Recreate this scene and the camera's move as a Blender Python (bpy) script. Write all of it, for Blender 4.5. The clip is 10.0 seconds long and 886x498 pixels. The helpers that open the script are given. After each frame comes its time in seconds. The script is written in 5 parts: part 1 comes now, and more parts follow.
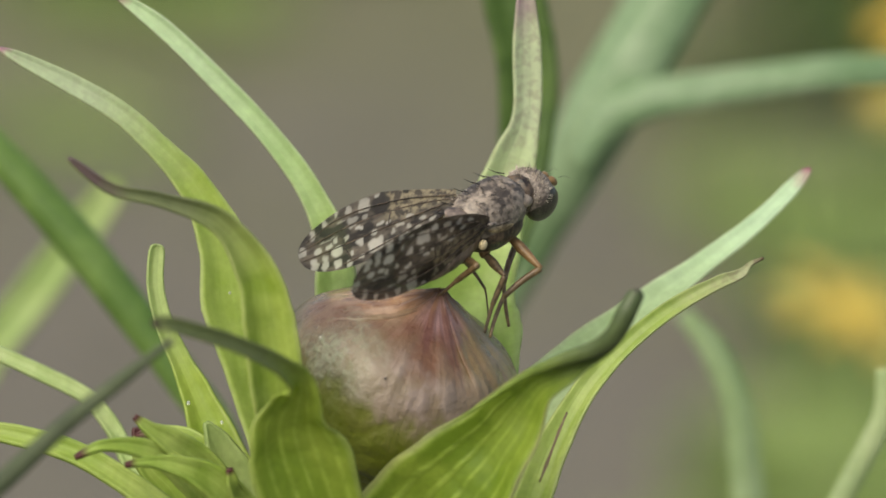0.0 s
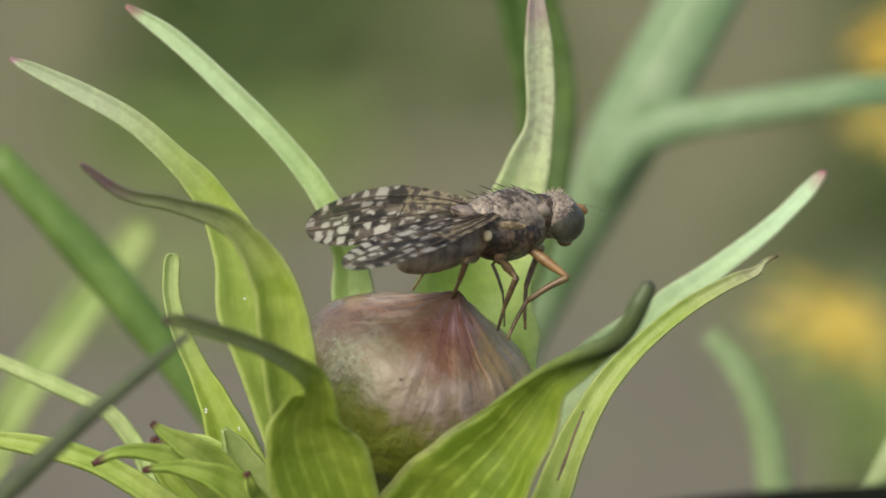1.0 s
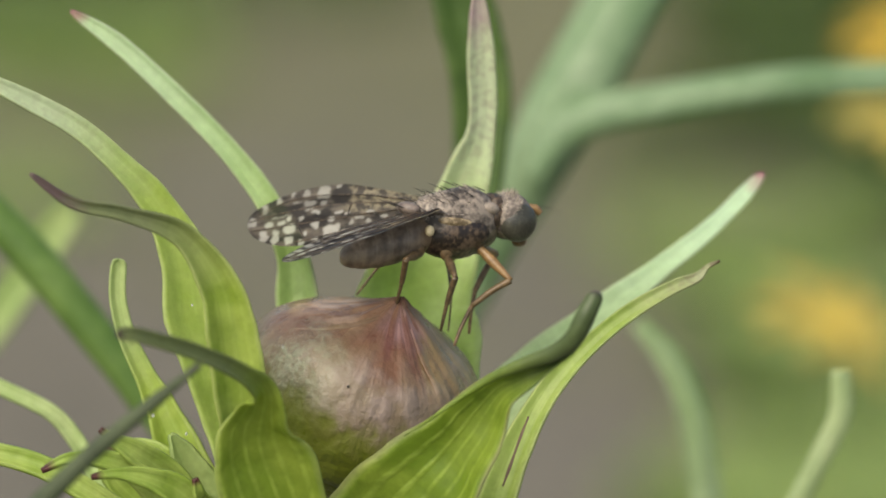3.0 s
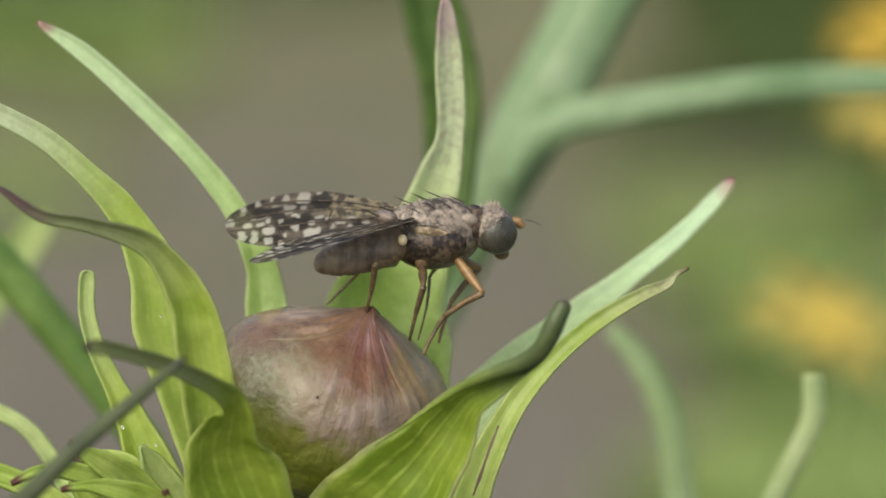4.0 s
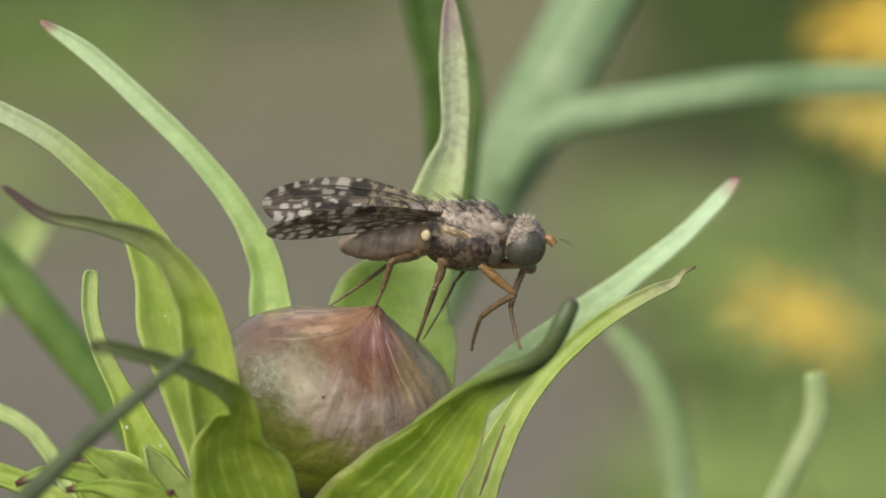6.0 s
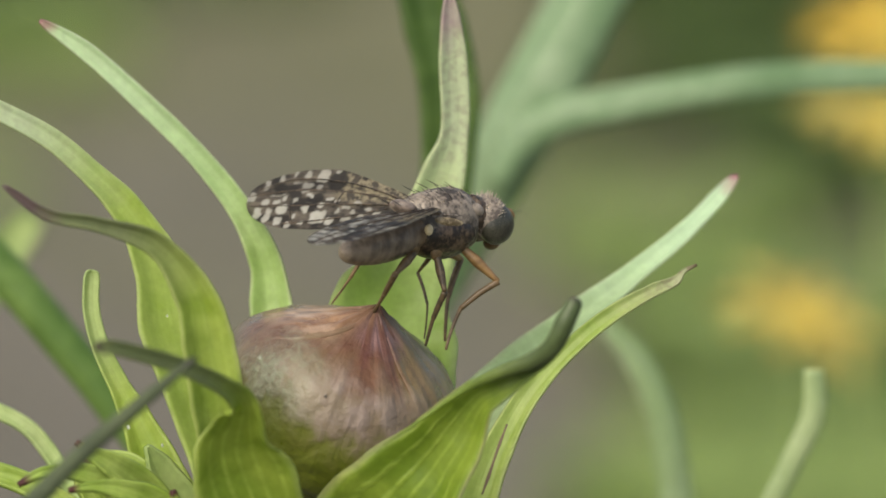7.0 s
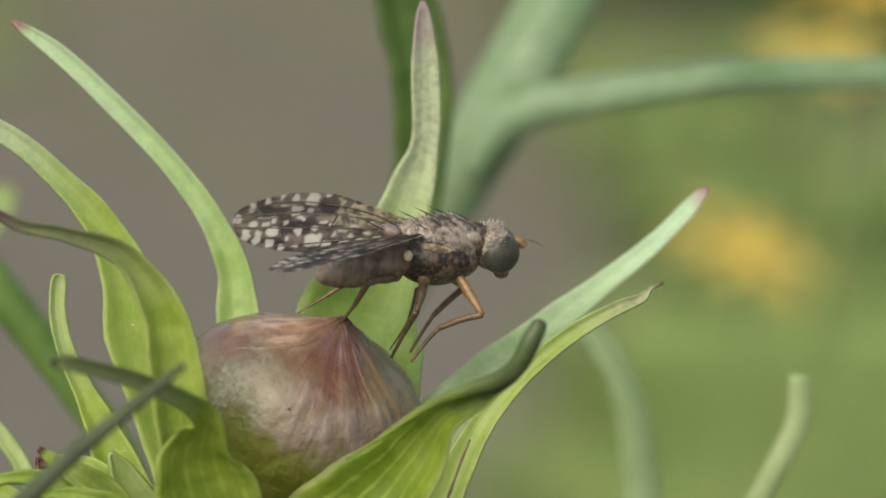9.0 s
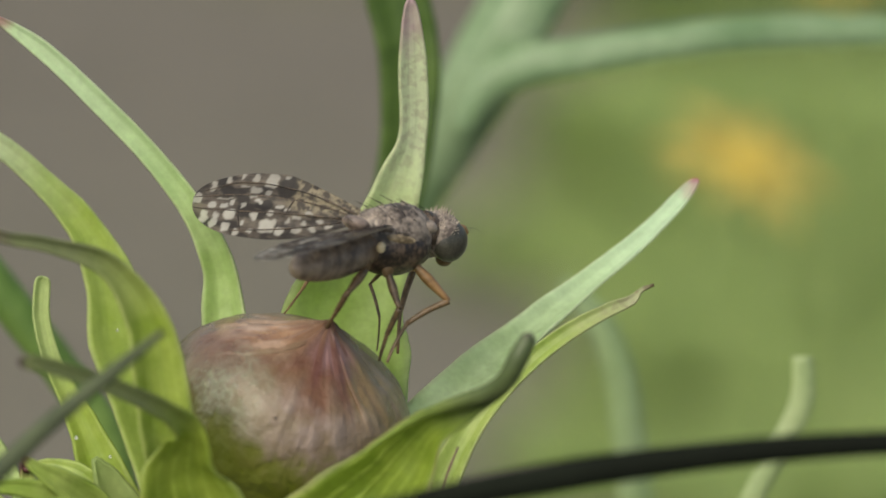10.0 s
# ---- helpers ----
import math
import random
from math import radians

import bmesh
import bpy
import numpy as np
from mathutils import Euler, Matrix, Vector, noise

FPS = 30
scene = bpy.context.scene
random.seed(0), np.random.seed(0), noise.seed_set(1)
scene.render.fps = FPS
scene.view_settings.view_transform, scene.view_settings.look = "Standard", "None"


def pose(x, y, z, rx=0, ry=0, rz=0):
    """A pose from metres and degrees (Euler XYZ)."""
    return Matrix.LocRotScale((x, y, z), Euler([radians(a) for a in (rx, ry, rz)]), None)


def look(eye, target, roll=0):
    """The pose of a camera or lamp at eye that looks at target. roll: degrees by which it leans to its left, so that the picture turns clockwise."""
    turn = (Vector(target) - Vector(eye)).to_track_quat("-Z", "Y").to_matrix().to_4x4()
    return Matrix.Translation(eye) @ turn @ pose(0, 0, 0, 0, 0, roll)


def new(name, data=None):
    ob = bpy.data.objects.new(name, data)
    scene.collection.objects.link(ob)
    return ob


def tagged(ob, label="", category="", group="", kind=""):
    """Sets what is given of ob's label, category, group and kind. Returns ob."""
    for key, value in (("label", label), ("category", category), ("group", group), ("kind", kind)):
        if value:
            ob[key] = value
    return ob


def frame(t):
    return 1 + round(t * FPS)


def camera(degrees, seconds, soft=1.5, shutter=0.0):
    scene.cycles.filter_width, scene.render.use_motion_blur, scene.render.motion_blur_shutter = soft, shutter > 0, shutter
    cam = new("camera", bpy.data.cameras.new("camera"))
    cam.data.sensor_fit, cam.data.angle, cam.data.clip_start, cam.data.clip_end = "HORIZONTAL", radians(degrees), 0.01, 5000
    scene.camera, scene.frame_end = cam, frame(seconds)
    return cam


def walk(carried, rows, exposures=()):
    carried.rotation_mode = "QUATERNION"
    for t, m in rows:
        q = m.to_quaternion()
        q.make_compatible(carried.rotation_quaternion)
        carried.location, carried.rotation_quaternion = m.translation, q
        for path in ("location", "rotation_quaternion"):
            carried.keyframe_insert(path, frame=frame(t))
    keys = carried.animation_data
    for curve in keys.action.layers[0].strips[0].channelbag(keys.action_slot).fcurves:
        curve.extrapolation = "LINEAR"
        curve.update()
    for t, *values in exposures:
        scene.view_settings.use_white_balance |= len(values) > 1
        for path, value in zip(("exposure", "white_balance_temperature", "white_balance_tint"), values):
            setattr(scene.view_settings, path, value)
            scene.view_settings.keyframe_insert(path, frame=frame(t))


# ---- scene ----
# The plan is in millimetres: x to the right, y away, z up, all of it leaning by 15 degrees;
# its origin hangs over the ground at the height of the flower bud.
PLAN = pose(0, 0, 0.12, -15, 0, 0)
MM = 0.001


def at(x, y, z):
    """A place of the plan, in metres of the world."""
    return PLAN @ (Vector((x, y, z)) * MM)


cam = camera(6.34, 10.0, soft=1.7)
cam.data.dof.use_dof = True
cam.data.dof.focus_distance = 0.1495
cam.data.dof.aperture_fstop = 105.0
PATH = [
    (0, look(at(0.953, -149.172, 1.420), at(-1.314, 0.799, -0.467), 1.32)),
    (0.5, look(at(2.067, -148.999, -0.191), at(-1.476, 0.959, -0.512), 0.57)),
    (1, look(at(2.721, -149.372, -2.316), at(-1.587, 0.554, -0.392), 0.02)),
    (1.5, look(at(1.591, -149.216, -2.002), at(-1.608, 0.741, -0.361), 0.13)),
    (2, look(at(0.849, -149.458, -2.907), at(-1.575, 0.501, -0.326), -0.06)),
    (2.5, look(at(0.266, -150.414, -0.520), at(-0.699, -0.417, -0.488), 0.48)),
    (4, look(at(1.089, -150.340, 0.746), at(0.051, -0.346, -0.107), -0.09)),
    (4.5, look(at(0.000, -150.005, -0.025), at(0.000, -0.005, -0.022), -0.00)),
    (5, look(at(-0.651, -150.003, -1.306), at(-0.015, -0.010, -0.033), -0.32)),
    (5.5, look(at(0.423, -149.979, 0.255), at(-0.024, 0.021, 0.026), -0.05)),
    (7, look(at(-0.968, -149.592, 0.760), at(-0.073, 0.403, -0.152), -0.13)),
    (7.5, look(at(-0.284, -150.555, 1.452), at(0.054, -0.564, -0.171), 0.14)),
    (8, look(at(-0.132, -150.080, 2.805), at(0.149, -0.110, -0.185), 0.41)),
    (8.5, look(at(0.121, -150.661, 0.847), at(0.302, -0.664, -0.026), 0.20)),
    (9, look(at(-0.330, -149.567, 4.564), at(0.535, 0.363, 0.086), 1.17)),
    (9.5, look(at(-0.799, -148.349, 10.497), at(0.836, 1.270, -0.062), 1.29)),
    (10, look(at(-0.540, -147.661, 10.757), at(0.774, 1.948, 0.011), 1.23)),
]
walk(cam, PATH, [(0, 0.56, 6900, 6.8), (1, 0.62, 6900, 6.8), (6.6, 0.62, 6900, 6.8), (7.5, 0.57, 6900, 6.8), (8.2, 0.55, 6900, 6.8), (9, 0.52, 6900, 6.8), (9.6, 0.48, 6900, 6.8), (10, 0.44, 6900, 6.8)])

# ---- world and sun ----
world = bpy.data.worlds.new("world")
scene.world = world
world.use_nodes = True
sky = world.node_tree.nodes.new("ShaderNodeTexSky")
sky.sky_type = "NISHITA"
sky.sun_disc = False
sky.sun_elevation = radians(51)
sky.sun_rotation = radians(217)
sky.dust_density = 4.0
world.node_tree.links.new(sky.outputs[0], world.node_tree.nodes["Background"].inputs[0])
world.node_tree.nodes["Background"].inputs[1].default_value = 0.12
sun = new("sun", bpy.data.lights.new("sun", "SUN"))
sun.data.energy = 1.75
sun.data.angle = radians(50)
sun.data.color = (1.0, 0.95, 0.87)
sun.matrix_world = look((-0.50, -0.66, 1.02), (0, 0, 0))


# ---- materials ----
def material(name, rough=0.5):
    m = bpy.data.materials.new(name)
    m.use_nodes = True
    n, l = m.node_tree.nodes, m.node_tree.links
    b = n["Principled BSDF"]
    b.inputs["Roughness"].default_value = rough
    return m, n, l, b


def ramp(n, stops):
    r = n.new("ShaderNodeValToRGB")
    e = r.color_ramp.elements
    while len(e) < len(stops):
        e.new(0.5)
    for k, (p, c) in zip(e, stops):
        k.position, k.color = p, (*c, 1.0)
    return r


def mixed(n, l, fac, a, b, mode="MIX"):
    x = n.new("ShaderNodeMix")
    x.data_type, x.blend_type = "RGBA", mode
    for socket, value in ((0, fac), (6, a), (7, b)):
        if hasattr(value, "is_output"):
            l.new(value, x.inputs[socket])
        elif socket:
            x.inputs[socket].default_value = (*value, 1.0)
        else:
            x.inputs[socket].default_value = value
    return x.outputs[2]


def noisy(n, l, scale, detail=4.0, coord=None):
    t = n.new("ShaderNodeTexNoise")
    t.inputs["Scale"].default_value = scale
    t.inputs["Detail"].default_value = detail
    if coord is None:
        coord = n.new("ShaderNodeTexCoord").outputs["Object"]
    l.new(coord, t.inputs["Vector"])
    return t.outputs["Fac"]


def bumped(n, l, b, height, distance, strength=0.5):
    k = n.new("ShaderNodeBump")
    k.inputs["Strength"].default_value = strength
    k.inputs["Distance"].default_value = distance
    l.new(height, k.inputs["Height"])
    l.new(k.outputs[0], b.inputs["Normal"])


def maths(n, l, op, a, b=0.0, clamp=False):
    k = n.new("ShaderNodeMath")
    k.operation, k.use_clamp = op, clamp
    for i, v in ((0, a), (1, b)):
        if hasattr(v, "is_output"):
            l.new(v, k.inputs[i])
        else:
            k.inputs[i].default_value = v
    return k.outputs[0]


def leafy(name, dark, light, tip, tip_from, veins=10.0, rough=0.45, through_light=0.3, speck=0.0, grain=0.8, upper=None, span=(0.3, 0.75), rim=None, rim_to=1.1):
    """Leaf skin: veins along the blade, mottling, a paler rim and a tip of another colour; the UV map runs across and along."""
    m, n, l, b = material(name, rough)
    uv = n.new("ShaderNodeUVMap")
    split = n.new("ShaderNodeSeparateXYZ")
    l.new(uv.outputs[0], split.inputs[0])
    u, v = split.outputs[0], split.outputs[1]
    coarse, mottle, fine = noisy(n, l, 700.0, 3.0), noisy(n, l, 2600.0, 5.0), noisy(n, l, 9000.0, 4.0)
    drift = maths(n, l, "MULTIPLY", maths(n, l, "SUBTRACT", coarse, 0.5), 0.10)
    wave = maths(n, l, "SINE", maths(n, l, "MULTIPLY", maths(n, l, "ADD", u, drift), veins * 6.283))
    vein = maths(n, l, "MULTIPLY", maths(n, l, "MULTIPLY", maths(n, l, "SUBTRACT", wave, 0.35, True), ramp_of(n, l, mottle, 0.25, 0.6)), grain * 0.6)
    base = mixed(n, l, ramp_of(n, l, maths(n, l, "ADD", coarse, maths(n, l, "MULTIPLY", maths(n, l, "SUBTRACT", mottle, 0.5), 0.3)), 0.35, 0.65), dark, light)
    pale = tuple(min(1.0, c * 1.35 + 0.03) for c in light)
    base = mixed(n, l, vein, base, pale)
    if upper:
        base = mixed(n, l, maths(n, l, "MULTIPLY", ramp_of(n, l, maths(n, l, "ADD", v, drift), *span), 0.85), base, upper)
    if rim:
        edge = maths(n, l, "ABSOLUTE", maths(n, l, "SUBTRACT", u, 0.5))
        base = mixed(n, l, maths(n, l, "MULTIPLY", ramp_of(n, l, maths(n, l, "ADD", edge, maths(n, l, "MULTIPLY", drift, 0.3)), 0.44, 0.495), maths(n, l, "MULTIPLY", ramp_of(n, l, v, rim_to, rim_to - 0.12), 0.4)), base, rim)
    shade = maths(n, l, "ADD", maths(n, l, "MULTIPLY", maths(n, l, "ADD", mottle, fine), 0.30), 0.70)
    grey = n.new("ShaderNodeCombineColor")
    for i in range(3):
        l.new(shade, grey.inputs[i])
    base = mixed(n, l, 1.0, base, grey.outputs[0], "MULTIPLY")
    if speck:
        base = mixed(n, l, maths(n, l, "MULTIPLY", maths(n, l, "MULTIPLY", ramp_of(n, l, noisy(n, l, 6000.0, 6.0), 0.47, 0.60), ramp_of(n, l, v, 0.5, 0.72)), speck), base, (0.24, 0.17, 0.13))
    wob = maths(n, l, "ADD", v, maths(n, l, "MULTIPLY", maths(n, l, "SUBTRACT", mottle, 0.5), 0.14))
    base = mixed(n, l, ramp_of(n, l, wob, tip_from, min(1.0, tip_from + 0.10)), base, tip)
    l.new(base, b.inputs["Base Color"])
    bumped(n, l, b, maths(n, l, "ADD", vein, maths(n, l, "ADD", mottle, maths(n, l, "MULTIPLY", fine, 0.5))), 0.00004, 0.6)
    t = n.new("ShaderNodeBsdfTranslucent")
    l.new(base, t.inputs["Color"])
    mix = n.new("ShaderNodeMixShader")
    mix.inputs[0].default_value = through_light
    l.new(b.outputs[0], mix.inputs[1])
    l.new(t.outputs[0], mix.inputs[2])
    l.new(mix.outputs[0], n["Material Output"].inputs["Surface"])
    return m


def ramp_of(n, l, value, lo, hi):
    k = n.new("ShaderNodeMapRange")
    k.inputs["From Min"].default_value, k.inputs["From Max"].default_value = lo, hi
    l.new(value, k.inputs["Value"])
    return k.outputs[0]


def ramp_to(n, l, value, lo, hi, a, b):
    """Maps lo..hi onto a..b."""
    k = ramp_of(n, l, value, lo, hi)
    k.node.inputs["To Min"].default_value, k.node.inputs["To Max"].default_value = a, b
    return k


PINK_TIP = leafy("pink_tipped_green", (0.36, 0.53, 0.15), (0.46, 0.61, 0.24), (0.36, 0.19, 0.18), 0.945, 3.0, through_light=0.4, grain=0.1, upper=(0.55, 0.70, 0.44), rim=(0.54, 0.54, 0.38))
WHITISH = leafy("whitish_green", (0.42, 0.56, 0.26), (0.53, 0.66, 0.37), (0.40, 0.18, 0.21), 0.90, 3.0, through_light=0.4, grain=0.2, upper=(0.52, 0.69, 0.47), rim=(0.56, 0.58, 0.40))
SPECKLED = leafy("speckled_pale_green", (0.40, 0.58, 0.10), (0.50, 0.66, 0.20), (0.46, 0.30, 0.36), 0.90, 4.0, through_light=0.45, speck=0.30, grain=0.3, upper=(0.60, 0.66, 0.48), rim=(0.55, 0.62, 0.33))
LIGHT = leafy("light_green", (0.31, 0.44, 0.06), (0.42, 0.53, 0.13), (0.42, 0.24, 0.29), 0.97, 4.0, through_light=0.4, speck=0.1, grain=0.3, upper=(0.57, 0.66, 0.45), span=(0.56, 0.84), rim=(0.55, 0.62, 0.3))
BROWN_TIP = leafy("brown_tipped_green", (0.26, 0.37, 0.045), (0.38, 0.47, 0.10), (0.165, 0.118, 0.108), 0.80, 4.0, through_light=0.35, grain=0.45, upper=(0.19, 0.215, 0.115), span=(0.40, 0.66), rim=(0.48, 0.53, 0.22), rim_to=0.6)
DRY_TIP = leafy("dry_tipped_green", (0.28, 0.40, 0.07), (0.40, 0.50, 0.14), (0.13, 0.075, 0.045), 0.90, 4.0, through_light=0.4, speck=0.45, grain=0.45, upper=(0.42, 0.44, 0.27), span=(0.45, 0.75), rim=(0.42, 0.44, 0.24))
DARK_TIP = leafy("dark_tipped_green", (0.17, 0.27, 0.018), (0.28, 0.38, 0.045), (0.03, 0.028, 0.03), 0.95, 7.0, through_light=0.45, grain=1.5, upper=(0.11, 0.165, 0.055), span=(0.46, 0.68), rim=(0.46, 0.40, 0.25), rim_to=0.55)
ROLLED = leafy("green_rolled_at_the_end", (0.23, 0.34, 0.03), (0.34, 0.44, 0.06), (0.08, 0.05, 0.05), 0.93, 6.0, through_light=0.4, grain=1.2, upper=(0.23, 0.265, 0.12), span=(0.42, 0.62), rim=(0.46, 0.53, 0.20), rim_to=0.42)
DULL = leafy("dull_dark_green", (0.15, 0.23, 0.02), (0.23, 0.32, 0.045), (0.062, 0.036, 0.044), 0.88, 2.0, through_light=0.25, grain=0.3, upper=(0.068, 0.095, 0.046), span=(0.18, 0.60))
RED_TIP = leafy("red_tipped_sprout", (0.27, 0.39, 0.06), (0.40, 0.50, 0.13), (0.10, 0.032, 0.030), 0.85, 4.0, grain=0.5)
PALE = leafy("pale_green_stem", (0.34, 0.47, 0.15), (0.46, 0.56, 0.25), (0.38, 0.48, 0.13), 0.99, 3.0, grain=0.15)
FRESH = leafy("fresh_green_pale_end", (0.28, 0.41, 0.05), (0.40, 0.51, 0.10), (0.40, 0.50, 0.18), 0.99, 4.0, through_light=0.4, grain=0.3, upper=(0.45, 0.56, 0.24), span=(0.35, 0.6))
STEM = leafy("blue_green_stem", (0.160, 0.265, 0.122), (0.245, 0.348, 0.195), (0.22, 0.32, 0.17), 0.99, 3.0, grain=0.4, through_light=0.25)
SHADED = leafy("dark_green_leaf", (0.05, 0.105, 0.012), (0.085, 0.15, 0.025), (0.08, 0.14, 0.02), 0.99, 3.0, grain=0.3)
MIST = leafy("pale_misty_green", (0.25, 0.36, 0.15), (0.33, 0.44, 0.22), (0.3, 0.4, 0.2), 0.99, 3.0, grain=0.3)
SOFT = leafy("soft_yellow_green", (0.27, 0.39, 0.11), (0.37, 0.47, 0.17), (0.3, 0.4, 0.12), 0.99, 3.0, grain=0.3)
BLANCHED = leafy("blanched_green", (0.34, 0.45, 0.19), (0.43, 0.52, 0.26), (0.5, 0.56, 0.32), 0.99, 3.0, grain=0.3)
DEEP = leafy("deep_green_stem", (0.10, 0.19, 0.035), (0.16, 0.265, 0.06), (0.12, 0.2, 0.04), 0.99, 3.0, grain=0.4)
DUSKY = leafy("dusky_grey_green", (0.038, 0.054, 0.022), (0.068, 0.090, 0.038), (0.05, 0.05, 0.04), 0.95, 3.0, rough=0.7, through_light=0.1)
DRY = leafy("dry_brown", (0.09, 0.05, 0.028), (0.17, 0.105, 0.06), (0.1, 0.05, 0.04), 0.9, 3.0, through_light=0.1)
TWIG, _n, _l, _b = material("dark_twig", 0.9)
_b.inputs["Specular IOR Level"].default_value = 0.08
_l.new(mixed(_n, _l, noisy(_n, _l, 400.0), (0.003, 0.0035, 0.003), (0.012, 0.016, 0.010)), _b.inputs["Base Color"])


def bud_skin():
    """Papery wet petals: brown red near the point, silvery and crusted lower down, green at the foot; the UV map runs across and from foot to point."""
    m, n, l, b = material("bud_petal", 0.42)
    uv = n.new("ShaderNodeUVMap")
    split = n.new("ShaderNodeSeparateXYZ")
    l.new(uv.outputs[0], split.inputs[0])
    stretch = n.new("ShaderNodeMapping")
    stretch.inputs["Scale"].default_value = (6.5, 1.5, 1.0)
    l.new(uv.outputs[0], stretch.inputs[0])
    fibre = noisy(n, l, 1.0, 6.0, stretch.outputs[0])
    blotch, film, grit = noisy(n, l, 1500.0, 7.0), noisy(n, l, 2300.0, 9.0), noisy(n, l, 7000.0, 5.0)
    own = n.new("ShaderNodeObjectInfo").outputs["Random"]
    place = n.new("ShaderNodeNewGeometry").outputs["Position"]
    uneven = maths(n, l, "MULTIPLY", maths(n, l, "SUBTRACT", maths(n, l, "ADD", blotch, fibre), 1.0), 0.0012)

    def around(p, inner, outer):
        """1 round a place of the plan, fading out unevenly to 0."""
        d = n.new("ShaderNodeVectorMath")
        d.operation = "DISTANCE"
        l.new(place, d.inputs[0])
        d.inputs[1].default_value = at(*p)
        return ramp_of(n, l, maths(n, l, "ADD", d.outputs["Value"], uneven), outer * MM, inner * MM)

    v = maths(n, l, "ADD", split.outputs[1], maths(n, l, "MULTIPLY", maths(n, l, "SUBTRACT", blotch, 0.5), 0.26))
    v = maths(n, l, "ADD", v, maths(n, l, "MULTIPLY", maths(n, l, "SUBTRACT", fibre, 0.5), 0.12))
    r = ramp(n, [(0.53, (0.098, 0.115, 0.014)), (0.59, (0.112, 0.115, 0.026)), (0.63, (0.145, 0.116, 0.064)), (0.70, (0.162, 0.112, 0.074)),
                 (0.77, (0.150, 0.092, 0.056)), (0.85, (0.145, 0.078, 0.048)), (0.95, (0.115, 0.048, 0.036))])
    l.new(v, r.inputs[0])
    base = mixed(n, l, maths(n, l, "MULTIPLY", ramp_of(n, l, maths(n, l, "ADD", noisy(n, l, 700.0, 4.0), maths(n, l, "MULTIPLY", maths(n, l, "SUBTRACT", own, 0.5), 0.2)), 0.42, 0.62), maths(n, l, "MULTIPLY", ramp_of(n, l, v, 0.62, 0.70), 0.5)), r.outputs[0], (0.18, 0.155, 0.080))
    lilac = maths(n, l, "MULTIPLY", around((-1.75, -1.50, -3.20), 0.5, 1.35), ramp_of(n, l, v, 0.58, 0.64))
    base = mixed(n, l, maths(n, l, "MULTIPLY", lilac, maths(n, l, "ADD", maths(n, l, "MULTIPLY", ramp_of(n, l, film, 0.40, 0.60), 0.5), 0.25)), base, (0.225, 0.172, 0.150))
    # tan and olive streaks on the side that turns away
    aside = maths(n, l, "MULTIPLY", around((-0.05, -0.50, -2.45), 0.5, 1.45), ramp_of(n, l, fibre, 0.32, 0.54))
    base = mixed(n, l, maths(n, l, "MULTIPLY", aside, 0.8), base, (0.205, 0.160, 0.068))
    rust = around((-1.50, -1.22, -2.40), 0.22, 0.78)
    base = mixed(n, l, maths(n, l, "MULTIPLY", rust, 0.8), base, (0.130, 0.056, 0.026))
    cap = around((-1.36, -0.85, -1.80), 0.30, 0.75)
    base = mixed(n, l, maths(n, l, "MULTIPLY", cap, 0.8), base, (0.125, 0.050, 0.040))
    ridge = maths(n, l, "MULTIPLY", around((-1.30, -0.75, -1.75), 0.15, 0.6), ramp_of(n, l, fibre, 0.46, 0.58))
    base = mixed(n, l, maths(n, l, "MULTIPLY", ridge, 0.65), base, (0.34, 0.21, 0.20))
    # yellow-brown of the shoulder petal, brightened with some of its sheen
    honey = around((-2.30, -0.10, -1.32), 0.35, 1.10)
    base = mixed(n, l, maths(n, l, "MULTIPLY", honey, 0.8), base, (0.33, 0.200, 0.110))
    # pale cream highlight on the shoulder, painted into the petal colour
    shoulder_glint = around((-2.70, -0.30, -1.45), 0.2, 0.85)
    base = mixed(n, l, maths(n, l, "MULTIPLY", maths(n, l, "MULTIPLY", shoulder_glint, ramp_of(n, l, film, 0.44, 0.58)), 0.8), base, (0.54, 0.40, 0.29))
    band = around((-3.30, -0.65, -1.92), 0.3, 0.95)
    base = mixed(n, l, maths(n, l, "MULTIPLY", band, 0.75), base, (0.120, 0.058, 0.044))
    # grey-green papery crust; its pale flakes also carry wet glints as colour
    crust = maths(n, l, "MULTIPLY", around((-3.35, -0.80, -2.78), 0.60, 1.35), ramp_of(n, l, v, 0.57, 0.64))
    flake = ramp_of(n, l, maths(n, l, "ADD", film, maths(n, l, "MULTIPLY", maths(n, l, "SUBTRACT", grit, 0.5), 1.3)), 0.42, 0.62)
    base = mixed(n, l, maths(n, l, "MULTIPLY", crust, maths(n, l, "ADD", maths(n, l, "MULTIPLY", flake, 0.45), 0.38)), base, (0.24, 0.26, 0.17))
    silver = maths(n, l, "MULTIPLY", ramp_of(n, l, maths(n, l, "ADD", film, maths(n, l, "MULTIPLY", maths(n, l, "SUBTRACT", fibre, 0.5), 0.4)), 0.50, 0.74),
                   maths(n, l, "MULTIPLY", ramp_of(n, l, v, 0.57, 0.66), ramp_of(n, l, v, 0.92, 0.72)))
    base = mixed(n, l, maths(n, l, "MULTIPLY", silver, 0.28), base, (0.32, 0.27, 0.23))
    streak = maths(n, l, "MULTIPLY", ramp_of(n, l, fibre, 0.48, 0.34), ramp_of(n, l, v, 0.68, 0.84))
    base = mixed(n, l, maths(n, l, "MULTIPLY", streak, 0.2), base, (0.11, 0.05, 0.04))
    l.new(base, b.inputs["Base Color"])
    b.inputs["Coat Weight"].default_value = 0.45
    l.new(ramp_to(n, l, film, 0.35, 0.6, 0.22, 0.48), b.inputs["Roughness"])
    b.inputs["Specular IOR Level"].default_value = 0.3
